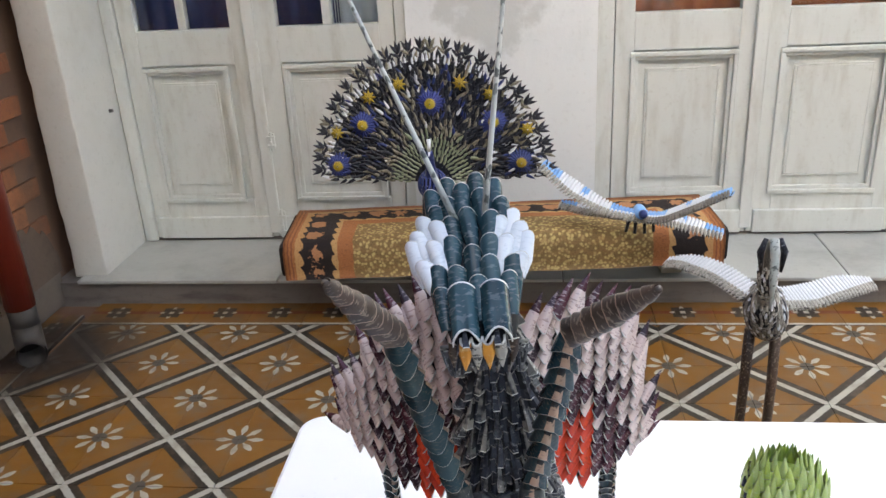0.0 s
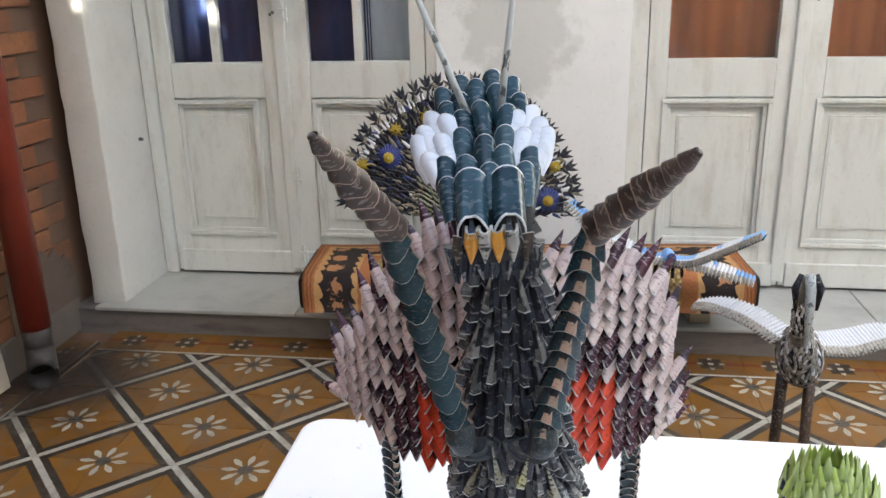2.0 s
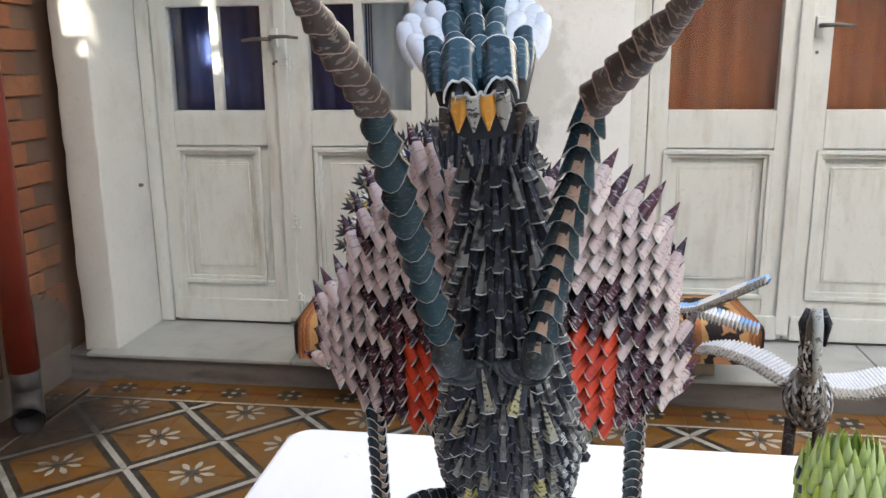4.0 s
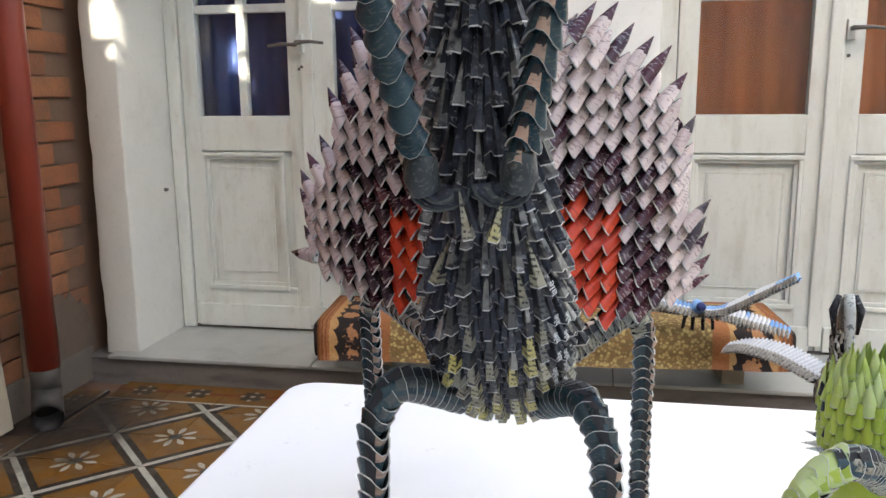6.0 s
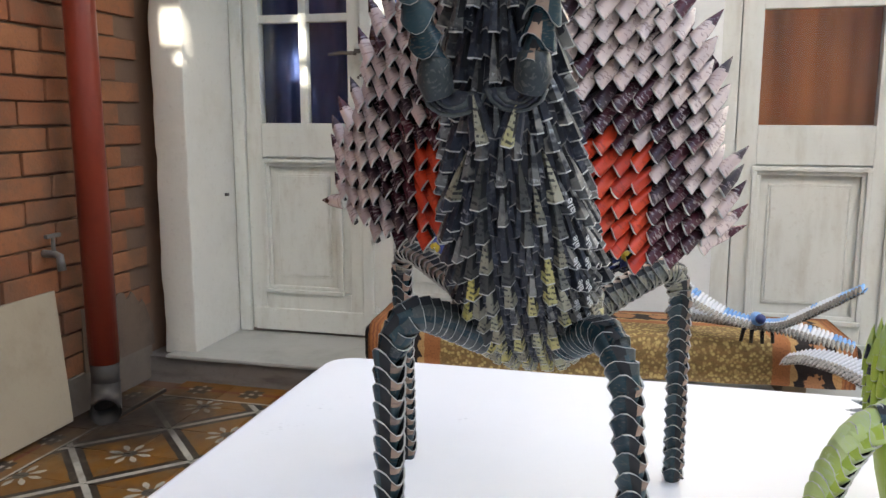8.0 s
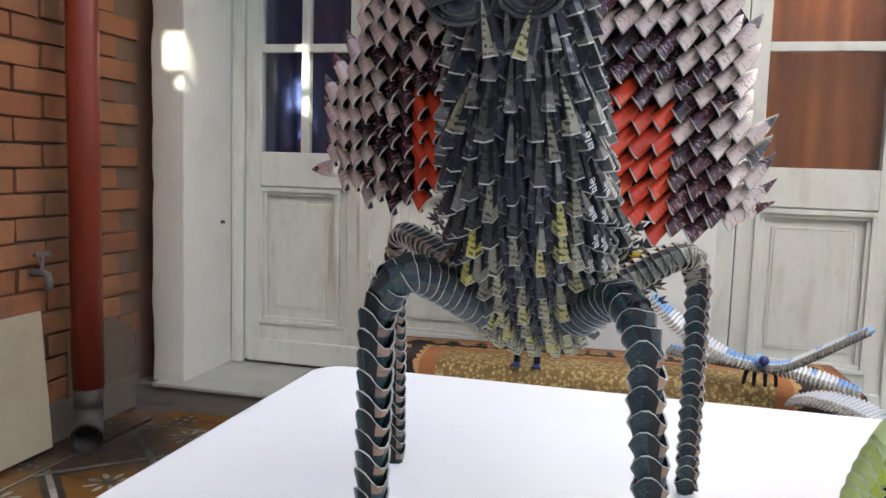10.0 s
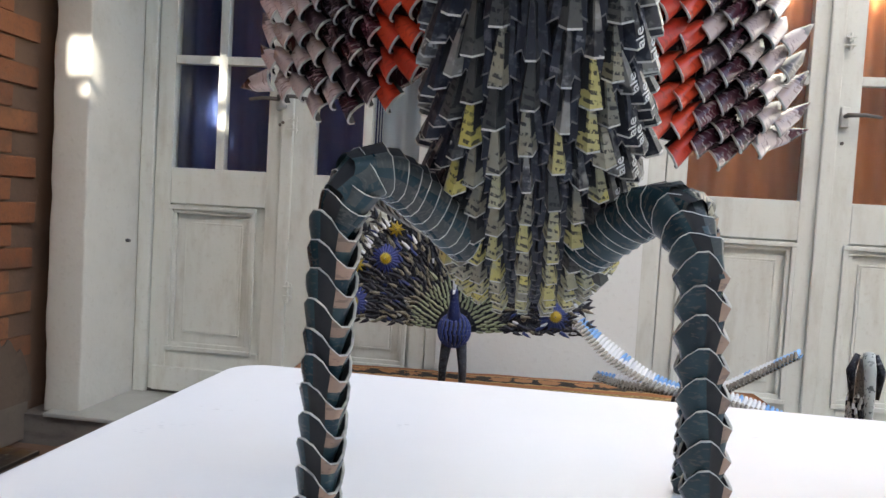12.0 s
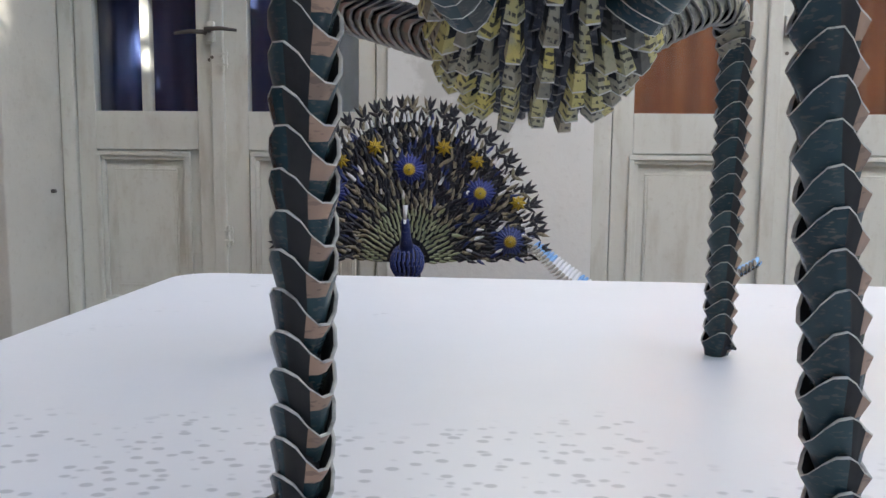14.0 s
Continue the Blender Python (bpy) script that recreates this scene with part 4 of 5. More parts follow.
def mantis_wing(sgn, y0, high, low, last, label):
    """A spread wing: upright columns of overlapping folds, all pointing up and outwards, that sweep back from the body.
    high and low give the height of its upper and lower edge at even steps from the body out to last."""
    rng = random.Random(20 + sgn)

    def edge_at(keys, u):
        f = max(0.0, min(len(keys) - 1.001, (u - 0.015) / (last - 0.015) * (len(keys) - 1)))
        i = int(f)
        return keys[i] + (keys[i + 1] - keys[i]) * (f - i)

    def at(u, z, out=0.0):
        return Vector((MX + sgn * u, y0 + 0.80 * (u - 0.06) - 0.12 * (z - 0.918) - out, z))
    bm = bmesh.new()
    lines = []
    for k in range(13):
        u = 0.018 + (last - 0.040) * k / 12
        a, b = edge_at(low, u) + 0.012, edge_at(high, u) - 0.030
        lines.append([bm.verts.new(at(u, z, -dy)) for z, dy in ((a, 0.002), (max(a + 0.004, b), 0.002), (max(a + 0.004, b), 0.008), (a, 0.008))])
    for p, q in zip(lines, lines[1:]):
        for k in range(4):
            bm.faces.new((p[k], q[k], q[(k + 1) % 4], p[(k + 1) % 4]))
    bm.faces.new(lines[0])
    bm.faces.new(lines[-1])
    bmesh.ops.recalc_face_normals(bm, faces=bm.faces)
    core = part("wing", finish("wing", bm, P_PURPLE), mantis, label)
    normal = Vector((sgn * 0.62, -1, 0.05))
    reach = 0.024
    col, u = 0, 0.016
    while u < last - 0.015:
        z0 = edge_at(low, u)
        row = 0
        while True:
            z = z0 + 0.0122 * (row + 0.5 * (col % 2)) + 0.004
            lead = radians(49) - 0.6 * (u - 0.05) + 1.6 * (z - 0.96)
            du, dz = reach * math.cos(lead), reach * math.sin(lead)
            if z + dz > edge_at(high, u + du) + 0.006:
                break
            row += 1
            border = z + dz + 0.0122 > edge_at(high, u + du) + 0.006 or u + 0.0104 >= last - 0.015
            tip = Vector((sgn * math.cos(lead), 0.80 * math.cos(lead) + (0.12 if border else 0.27), math.sin(lead)))
            jit = rng.uniform(-0.005, 0.005)
            if u < 0.064 and z + jit * 0.5 < 0.958 - 0.5 * max(0.0, u - 0.045):
                ink = red_fold
            elif u + jit < 0.088 and z + jit < 0.990 - 0.45 * abs(u - 0.055) and not border:
                ink = plum_fold if rng.random() < 0.84 else pink_fold
            elif border:
                ink = pink_tip if rng.random() < 0.85 else plum_tip
            else:
                ink = pink_fold if rng.random() < 0.96 else plum_fold
            fold(core, ink, at(u, z, 0.006), tip, normal, rng.uniform(0.86, 0.93))
        u += 0.0103
        col += 1
    # one loose fold that sticks out below
    fold(core, pink_tip, at(last - (0.026 if sgn > 0 else 0.016), edge_at(low, last - 0.02) + 0.004, 0.004), (sgn, 0.7, 0.42 if sgn > 0 else -0.02), normal, 1.05)
    return core


mantis_wing(1, -1.845, (1.045, 1.070, 1.071, 1.068, 1.052, 1.030, 0.955), (0.950, 0.893, 0.881, 0.879, 0.884, 0.892, 0.906), 0.126, "spread wing of pale pink, plum and red folds")
mantis_wing(-1, -1.880, (1.080, 1.090, 1.085, 1.066, 1.040, 0.996, 0.965), (0.960, 0.905, 0.893, 0.891, 0.894, 0.908, 0.938), 0.150, "spread wing of pale pink, plum and red folds")

leg_cup = collar_mesh("paper_module", P_TEAL, P_BEIGE, 0.0100, 0.019, peak=0.0052, rim=0.026, waist=0.76)
leg_cup_turned = collar_mesh("paper_module", P_TEAL, P_BEIGE, 0.0100, 0.019, peak=0.0052, turn=0.45, rim=0.026, waist=0.76)
thigh_cup = collar_mesh("paper_module", P_TEAL, P_DIM, 0.0098, 0.015, peak=0.0022, rim=0.025, waist=0.76)
rear_thigh_cup = collar_mesh("paper_module", P_GREY, P_BEIGE, 0.0095, 0.015, peak=0.0024, rim=0.025, edge=EDGE_DIM, waist=0.76)
arm_cups = {sgn: collar_mesh("paper_module", P_TEAL, P_BEIGE, 0.0095, 0.020, turn=-0.8 if sgn > 0 else -2.5, rim=0.018, edge=EDGE_DIM, cleft=P_TEAL, wide=False, waist=0.68) for sgn in (-1, 1)}
claw_cup = collar_mesh("paper_module", P_BROWN, P_BROWN, 0.0095, 0.018, peak=0.002, rim=0.05, edge=P_BEIGE, cleft=P_BROWN, waist=0.78)

for sgn, hip, knee, shin, foot, name in (
        (-1, (1.147, -1.890, 0.846), (1.122, -1.938, 0.869), (1.1105, -1.951, 0.850), (1.1050, -1.940, 0.702), "front"),
        (1, (1.197, -1.886, 0.844), (1.220, -1.928, 0.862), (1.2320, -1.943, 0.844), (1.2450, -1.938, 0.702), "front"),
        (-1, (1.140, -1.815, 0.842), (1.062, -1.745, 0.868), (1.047, -1.727, 0.850), (1.057, -1.748, 0.702), "rear"),
        (1, (1.200, -1.805, 0.842), (1.250, -1.762, 0.866), (1.263, -1.750, 0.846), (1.264, -1.738, 0.702), "rear")):
    front = name == "front"
    limb(mantis, "thigh", (hip, knee, shin), (0.0106, 0.0102, 0.0090), thigh_cup if front else rear_thigh_cup, 0.0068, "bent thigh of thin grey blue folds", front=(0, -0.6, 0.8))
    mid = tuple(a + (b - a) * 0.5 for a, b in zip(shin, foot))
    r = 0.0084 if front else 0.0080
    lg = limb(mantis, "leg", (shin, mid, foot), (r * 1.06, r, r * 0.98), leg_cup_turned if sgn > 0 else leg_cup, 0.0100 if front else 0.0085, "leg of nested dark teal and beige folds")
    fold(lg, grey_fold, (foot[0] - 0.002, foot[1] - 0.002, 0.706), (0.8 * sgn, -0.25, -0.12), (0, 0, 1), 0.42)

for sgn, elbow, wrist, tip in ((-1, (1.149, -2.000, 0.992), (1.1205, -2.018, 1.108), (1.099, -2.063, 1.160)), (1, (1.192, -2.002, 0.994), (1.2130, -2.018, 1.110), (1.2500, -2.056, 1.153))):
    bend = tuple(w + (e - w) * 0.5 for w, e in zip(wrist, elbow))
    fl = limb(mantis, "foreleg", (elbow, bend, wrist), (0.0080, 0.0089, 0.0083), arm_cups[sgn], 0.0112, "raised foreleg of nested teal folds", core=P_TEAL)
    mid = tuple(a + (b - a) * 0.5 for a, b in zip(wrist, tip))
    limb(mantis, "claw", (wrist, mid, tip), (0.0084, 0.0080, 0.0032), claw_cup, 0.0088, "outward bent claw of brown folds", core=P_BROWN)
    ex, ey, ez = elbow
    bm = tube(bmesh.new(), [(ex, ey, ez + 0.006), (ex, ey - 0.001, ez - 0.003), (ex - sgn * 0.002, ey + 0.001, ez - 0.010)], [0.0070, 0.0082, 0.0066], 14)
    part("elbow_cup", finish("elbow_cup", bm, P_DIM, 0.001, True), fl, "closed cup of printed paper at the elbow")
    # strips that curl from the elbow to the breast, one inside the other
    for k in range(4):
        r = 0.0120 - 0.0026 * k
        line = [(ex - sgn * (0.0070 - r * math.cos(a)), ey + 0.002 + 0.006 * (a / 3.1), ez - 0.008 - r * 0.75 * math.sin(a)) for a in (0.1, 0.6, 1.1, 1.6, 2.1, 2.6, 3.1)]
        bm = tube(bmesh.new(), line, [(0.0013, 0.0045)] * 7, 8)
        part("curl", finish("curl", bm, (P_DIM, P_BLACK, P_DIM, P_BLACK)[k], 0, True), fl, "curled strip of printed paper")


def mantis_head():
    """A long shield of rounded teal folds with white eyes at its sides and a mouth of orange folds."""
    crest, chin = Vector((1.158, -1.948, 1.159)), Vector((1.170, -2.040, 1.107))
    ax = (chin - crest).normalized()
    side = Vector((1, 0.0, 0.0))
    side = (side - ax * side.dot(ax)).normalized()
    up = side.cross(ax).normalized()
    if up.z < 0:
        up = -up
    length = (chin - crest).length
    rng = random.Random(4)
    pts = [crest + ax * length * s - up * 0.012 for s in (-0.10, 0.25, 0.5, 0.75, 0.92)]
    core = part("head", finish("head", tube(bmesh.new(), pts, [(0.014, 0.008), (0.022, 0.011), (0.024, 0.012), (0.019, 0.010), (0.014, 0.007)], 14), FOLD_SHADE, 0, True), mantis,
                "shield-shaped head of rounded teal folds with white eyes")
    for s, w in ((-0.10, -0.0122), (-0.10, 0.0040), (-0.06, 0.0137), (-0.04, -0.0215), (-0.03, -0.0045), (0.02, 0.0056), (0.04, -0.0126), (0.07, 0.0165), (0.09, -0.0190), (0.15, -0.0025),
                 (0.17, 0.0100), (0.18, -0.0115), (0.31, -0.0125), (0.32, 0.0083), (0.40, -0.0016), (0.48, -0.0205), (0.47, 0.0068), (0.45, 0.0192), (0.51, -0.0106), (0.56, 0.0160), (0.62, -0.0190), (0.60, 0.0)):
        p = crest + ax * length * s + side * w + up * (0.003 - abs(w) * 0.26)
        fold(core, teal_fold, p, ax * 1.0 - up * 0.20, up + side * (w * 18), rng.uniform(0.90, 0.98))
    for w in (-0.0088, 0.0074):
        o = new("brow", brow_fold)
        o.parent = core
        o.matrix_basis = aim(crest + ax * length * 0.655 + side * w + up * 0.0035, ax - up * 0.10, up + side * (w * 12))
    for sgn in (-1, 1):
        for s, w in ((0.15, 0.0235), (0.21, 0.0160), (0.30, 0.0300), (0.33, 0.0185), (0.44, 0.0242), (0.24, 0.0270)):
            p = crest + ax * length * s + side * (sgn * w - 0.0025) + up * (0.0040 - w * 0.32)
            fold(core, white_fold, p, ax * 1.0 - side * sgn * 0.28 - up * 0.14, up + side * sgn * 0.55, rng.uniform(0.96, 1.06))
    down = (ax * 0.35 + Vector((0, 0, -1))).normalized()
    fwd = Vector((0, -1, 0.25))
    for ink, w in ((orange_fold, -0.0090), (jaw_fold, -0.0034), (orange_fold, 0.0020), (jaw_fold, 0.0078)):
        fold(core, ink, crest + ax * length * 0.895 + side * w + up * 0.0030, down, fwd + side * w * 18, 1.12)
    for w in (-0.0088, 0.0074):
        fold(core, inky_fold, crest + ax * length * 0.97 + side * w - up * 0.001, -ax, up, 0.9)
    for sgn in (-1, 1):
        fold(core, cheek_fold, crest + ax * length * 0.86 + side * (sgn * 0.0150) - up * 0.008, down, fwd + side * sgn * 1.2, 0.62)
    for k in range(9):
        a = math.pi * k / 8
        fold(core, black_fold, chin - ax * 0.018 - up * 0.016 + side * math.cos(a) * 0.017, (0, 0.25, -1), Vector((math.cos(a), -math.sin(a), 0.1)), 0.8)
    for x0, d, L in (((1.151, -1.966, 1.152), (-0.45, 0.20, 1.0), 0.30), ((1.167, -1.962, 1.153), (0.11, 0.02, 1.0), 0.30)):
        v = Vector(d).normalized()
        p = Vector(x0)
        line = [p + v * L * t + Vector((0, -0.012 * t * (1 - t), 0)) for t in (0, 0.12, 0.25, 0.4, 0.55, 0.75, 1.0)]
        part("antenna", finish("antenna", tube(bmesh.new(), line, [0.0020, 0.0016, 0.0014, 0.0012, 0.0010, 0.0008, 0.0006], 8), P_PRINT, 0, True), mantis, "thin rolled paper antenna")


mantis_head()

# ---------------------------------------------------------------- green spiked sculpture beside it
green = thing("origami_turtle", (1.43, -1.765, 0.70), "green spiked paper creature with curved limbs on the table", "paper sculpture")
lime_fold = fold_mesh("paper_module", (P_GREEN,), 0.0150, 0.0118, 0.0062, 0.42, 0.45, 6, mid=0.80, inner=P_GREEN)
leaf_fold = fold_mesh("paper_module", (P_LEAF,), 0.0235, 0.0122, 0.0065, 0.15, 0.05, 5, mid=0.62, inner=P_LEAF)
spike_fold = fold_mesh("paper_module", (P_PRINT,), 0.022, 0.0150, 0.0060, 0.1, 0.05, 4, mid=0.6, inner=P_PRINT)
black_tip = fold_mesh("paper_module", (P_GREEN, P_BLACK), 0.0190, 0.0118, 0.0065, 0.42, 0.35, 6, True, 0.80, inner=P_WHITE)


def green_shell():
    """A cup of blunt lime folds, black at one side, over a ring of printed spikes, with tall light green cones on top."""
    c = Vector((1.420, -1.765, 0.013))
    rng = random.Random(8)
    bm = tube(bmesh.new(), [c + Vector((0, 0, z)) for z in (0.752, 0.765, 0.790, 0.808, 0.812)], [0.021, 0.0255, 0.0272, 0.0255, 0.020], 20)
    core = part("shell", finish("shell", bm, P_LEAF, 0, True), green, "cup shell of lime folds with dark gaps")

    def ring(z, r, n, shift, pick, lean, size):
        for k in range(n):
            a = 2 * math.pi * (k + shift) / n
            out = Vector((math.cos(a), math.sin(a), 0))
            fold(core, pick(a), c + out * r * 0.88 + Vector((0, 0, z)), Vector((0, 0, 1 - abs(lean))) + out * lean, out + Vector((0, 0, 0.02)) if lean < 0.6 else Vector((0, 0, 1)), rng.uniform(0.86, 0.95) * size)
    ring(0.760, 0.030, 15, 0.0, lambda a: spike_fold, 0.92, 1.0)
    for row in range(4):
        ring(0.764 + 0.0098 * row, 0.0345 + 0.0008 * row, 19, 0.5 * (row % 2), lambda a: black_tip if math.cos(a + 0.35) < -0.86 else lime_fold, 0.10, 1.0)
    ring(0.800, 0.0370, 19, 0.0, lambda a: leaf_fold, 0.06, 1.0)
    ring(0.806, 0.0300, 15, 0.5, lambda a: leaf_fold, 0.02, 1.0)
    ring(0.815, 0.0215, 11, 0.0, lambda a: leaf_fold, 0.0, 0.95)
    ring(0.819, 0.0110, 6, 0.0, lambda a: leaf_fold, 0.0, 0.9)


green_shell()
green_cup = collar_mesh("paper_module", P_LEAF, P_GREEN, 0.0095, 0.016, cleft=P_LEAF)
news_cup = collar_mesh("paper_module", P_TEAL, P_GREY, 0.0095, 0.015, peak=0.001)
for sgn in (-1, 1):
    def at(dx, y, z):
        return (1.430 + sgn * dx, y, z)
    limb(green, "shoulder", (at(0.012, -1.795, 0.768), at(0.034, -1.830, 0.792), at(0.050, -1.843, 0.799)), (0.012, 0.012, 0.0115), news_cup, 0.0058, "shoulder of grey green printed folds", front=(0, -0.6, 0.8))
    limb(green, "limb", (at(0.050, -1.843, 0.799), at(0.068, -1.850, 0.788), at(0.084, -1.852, 0.752), at(0.088, -1.852, 0.702)), (0.0115, 0.0112, 0.0105, 0.010), green_cup, 0.0075, "arched limb of light green folds", front=(0, -0.6, 0.8))
bm = tube(bmesh.new(), [(1.425, -1.765, 0.702), (1.422, -1.765, 0.740), (1.416, -1.765, 0.778)], [0.022, 0.028, 0.028], 14)
part("belly", finish("belly", bm, P_GREEN, 0, True), green, "lime green underside")

# ---------------------------------------------------------------- bench with a rug
def rug_mat():
    """Woven rug by its own metres: x along, y across from the front hem. Striped ends, dark bands with ochre motifs, gold sequins."""
    m, t, b = mat("embroidered rug", 0.8)
    g = G(t)
    at = g.n("ShaderNodeAttribute")
    at.attribute_name = "cloth"
    o = g.xyz(at.outputs["Vector"])
    u, v = o[0], o[1]
    p = at.outputs["Vector"]
    wob = g.m("MULTIPLY", g.m("SUBTRACT", g.noise(p, 45, 2), 0.5), 0.012)
    e = g.m("ADD", g.m("MINIMUM", g.m("MINIMUM", u, g.m("SUBTRACT", 1.42, u)), g.m("MULTIPLY", g.m("SUBTRACT", 0.425, v), 1.45)), wob)
    scal = g.m("MULTIPLY", g.m("ABSOLUTE", g.m("SINE", g.m("MULTIPLY", g.m("ADD", u, v), 62.0))), 0.014)
    rust, gold, black = (0.34, 0.13, 0.045), (0.42, 0.29, 0.12), (0.018, 0.012, 0.011)
    line = g.step(g.m("SINE", g.m("MULTIPLY", e, 520.0)), 0.2, 0.5)
    c = g.mix(g.m("MULTIPLY", line, 0.6), rust, (0.13, 0.045, 0.02))
    c = g.mix(g.step(g.m("ADD", e, 0.0), 0.036, 0.039), c, (0.45, 0.25, 0.10))
    c = g.mix(g.step(g.m("SUBTRACT", e, scal), 0.050, 0.053), c, black)
    vo = g.n("ShaderNodeTexVoronoi")
    vo.inputs["Scale"].default_value = 11.5
    vo.inputs["Randomness"].default_value = 0.35
    g.put(vo.inputs["Vector"], p)
    blob = g.m("ADD", vo.outputs["Distance"], g.m("MULTIPLY", g.m("SUBTRACT", g.noise(p, 60, 2), 0.5), 0.5))
    motif = g.m("MULTIPLY", g.step(blob, 0.40, 0.36), g.m("MULTIPLY", g.step(e, 0.066, 0.072), g.step(e, 0.150, 0.144)))
    c = g.mix(motif, c, (0.40, 0.19, 0.085))
    c = g.mix(g.step(g.m("ADD", e, scal), 0.168, 0.171), c, (0.45, 0.27, 0.11))
    c = g.mix(g.step(e, 0.176, 0.179), c, rust)
    seq = g.n("ShaderNodeTexVoronoi")
    seq.inputs["Scale"].default_value = 85.0
    g.put(seq.inputs["Vector"], p)
    gl = g.mix(g.step(seq.outputs["Distance"], 0.25, 0.6), (0.50, 0.38, 0.15), (0.20, 0.13, 0.05))
    arc = g.step(g.m("SINE", g.m("ADD", g.m("MULTIPLY", v, 190.0), g.m("MULTIPLY", g.m("ABSOLUTE", g.m("SINE", g.m("MULTIPLY", u, 52.0))), 3.0))), 0.1, 0.6)
    gl = g.mix(g.m("MULTIPLY", arc, 0.5), gl, (0.26, 0.15, 0.06))
    c = g.mix(g.step(e, 0.225, 0.230), c, gl)
    c = g.mix(g.m("MULTIPLY", g.step(g.noise(p, 200, 2), 0.5, 0.7), 0.35), c, black)
    t.links.new(c, b.inputs["Base Color"])
    g.bump(b, g.m("ADD", g.noise(p, 350, 2), seq.outputs["Distance"]), 0.5, 0.002)
    return m


RUG = rug_mat()
DARK_CLOTH = painted("dark cloth", (0.022, 0.018, 0.017), (0.012, 0.010, 0.010), 0.9, 30, 0.5, 0.3)
BENCH = pose(0.372, 0.0, 0.0, 0, 0, 4.5)
bench = thing("bench", (1.05, 0.30, STEP_Z), "low bench in dark cloth standing on the door step", "bench")
bm = boxes((0.0, 1.46, 0.006, 0.33, 0.20, 0.312))
bm.transform(BENCH)
part("seat", finish("seat", bm, DARK_CLOTH, 0.02), bench)
for x in (0.14, 0.72, 1.28):
    bm = boxes((x, x + 0.07, 0.245 - 0.078 * x, 0.32, STEP_Z, 0.20))
    bm.transform(BENCH)
    part("leg", finish("leg", bm, BOARD, 0.003), bench, "wooden block leg")


def rug_mesh():
    prof = [(-0.004, 0.198), (-0.006, 0.23), (-0.006, 0.265), (-0.002, 0.295), (0.010, 0.313), (0.03, 0.320), (0.10, 0.320), (0.18, 0.319), (0.26, 0.320), (0.318, 0.318)]
    run = [0.0]
    for a, b in zip(prof, prof[1:]):
        run.append(run[-1] + math.hypot(b[0] - a[0], b[1] - a[1]))
    n = 72
    vs, fs, at = [], [], []
    for lay in (0.0, 0.005):
        for i in range(n + 1):
            x = 0.020 + 1.42 * i / n
            for (y, z), v in zip(prof, run):
                k = 0.003 * noise.noise(Vector((x * 7, v * 9, 2)))
                vs.append(BENCH @ Vector((x, y - (0.005 - lay if z < 0.3 else 0) + k, z + (0.005 - lay if z > 0.3 else 0) + k)))
                at.append((1.42 * i / n, v, 0.0))
    m = len(prof)
    o = (n + 1) * m
    for lay in (0, 1):
        for i in range(n):
            for j in range(m - 1):
                q = (lay * o + i * m + j, lay * o + (i + 1) * m + j, lay * o + (i + 1) * m + j + 1, lay * o + i * m + j + 1)
                fs.append(q if lay == 0 else q[::-1])
    for i in range(n):
        for j in (0, m - 1):
            fs.append((i * m + j, (i + 1) * m + j, o + (i + 1) * m + j, o + i * m + j))
    for j in range(m - 1):
        for i in (0, n):
            fs.append((i * m + j, i * m + j + 1, o + i * m + j + 1, o + i * m + j))
    d = mesh("rug", vs, fs, [RUG], smooth=True)
    a = d.attributes.new("cloth", "FLOAT_VECTOR", "POINT")
    a.data.foreach_set("vector", [c for p in at for c in p])
    return d


tagged(new("rug", rug_mesh()), "embroidered black and rust rug with gold sequins over the bench", "rug")

# ---------------------------------------------------------------- paper peacock on the rug
FAN = Vector((0.886, 0.10, 0.495))
peacock = thing("origami_peacock", (0.886, 0.08, 0.324), "peacock of folded black and blue paper with a fanned tail", "paper sculpture")
pk = {}
for key, ink in (("black", P_BLACK), ("grey", P_GREY), ("navy", P_NAVY), ("white", P_WHITE), ("cobalt", P_COBALT), ("gold", P_GOLD), ("cream", P_CREAM), ("red", P_RED)):
    pk[key] = fold_mesh("paper_module", (ink,), 0.030, 0.0105, 0.006, 0.2, 0.06, 4, rim=0.012)


def fan_at(f, a, dy=0.0):
    return FAN + Vector((0.382 * f * math.cos(a), dy, 0.450 * f * math.sin(a)))


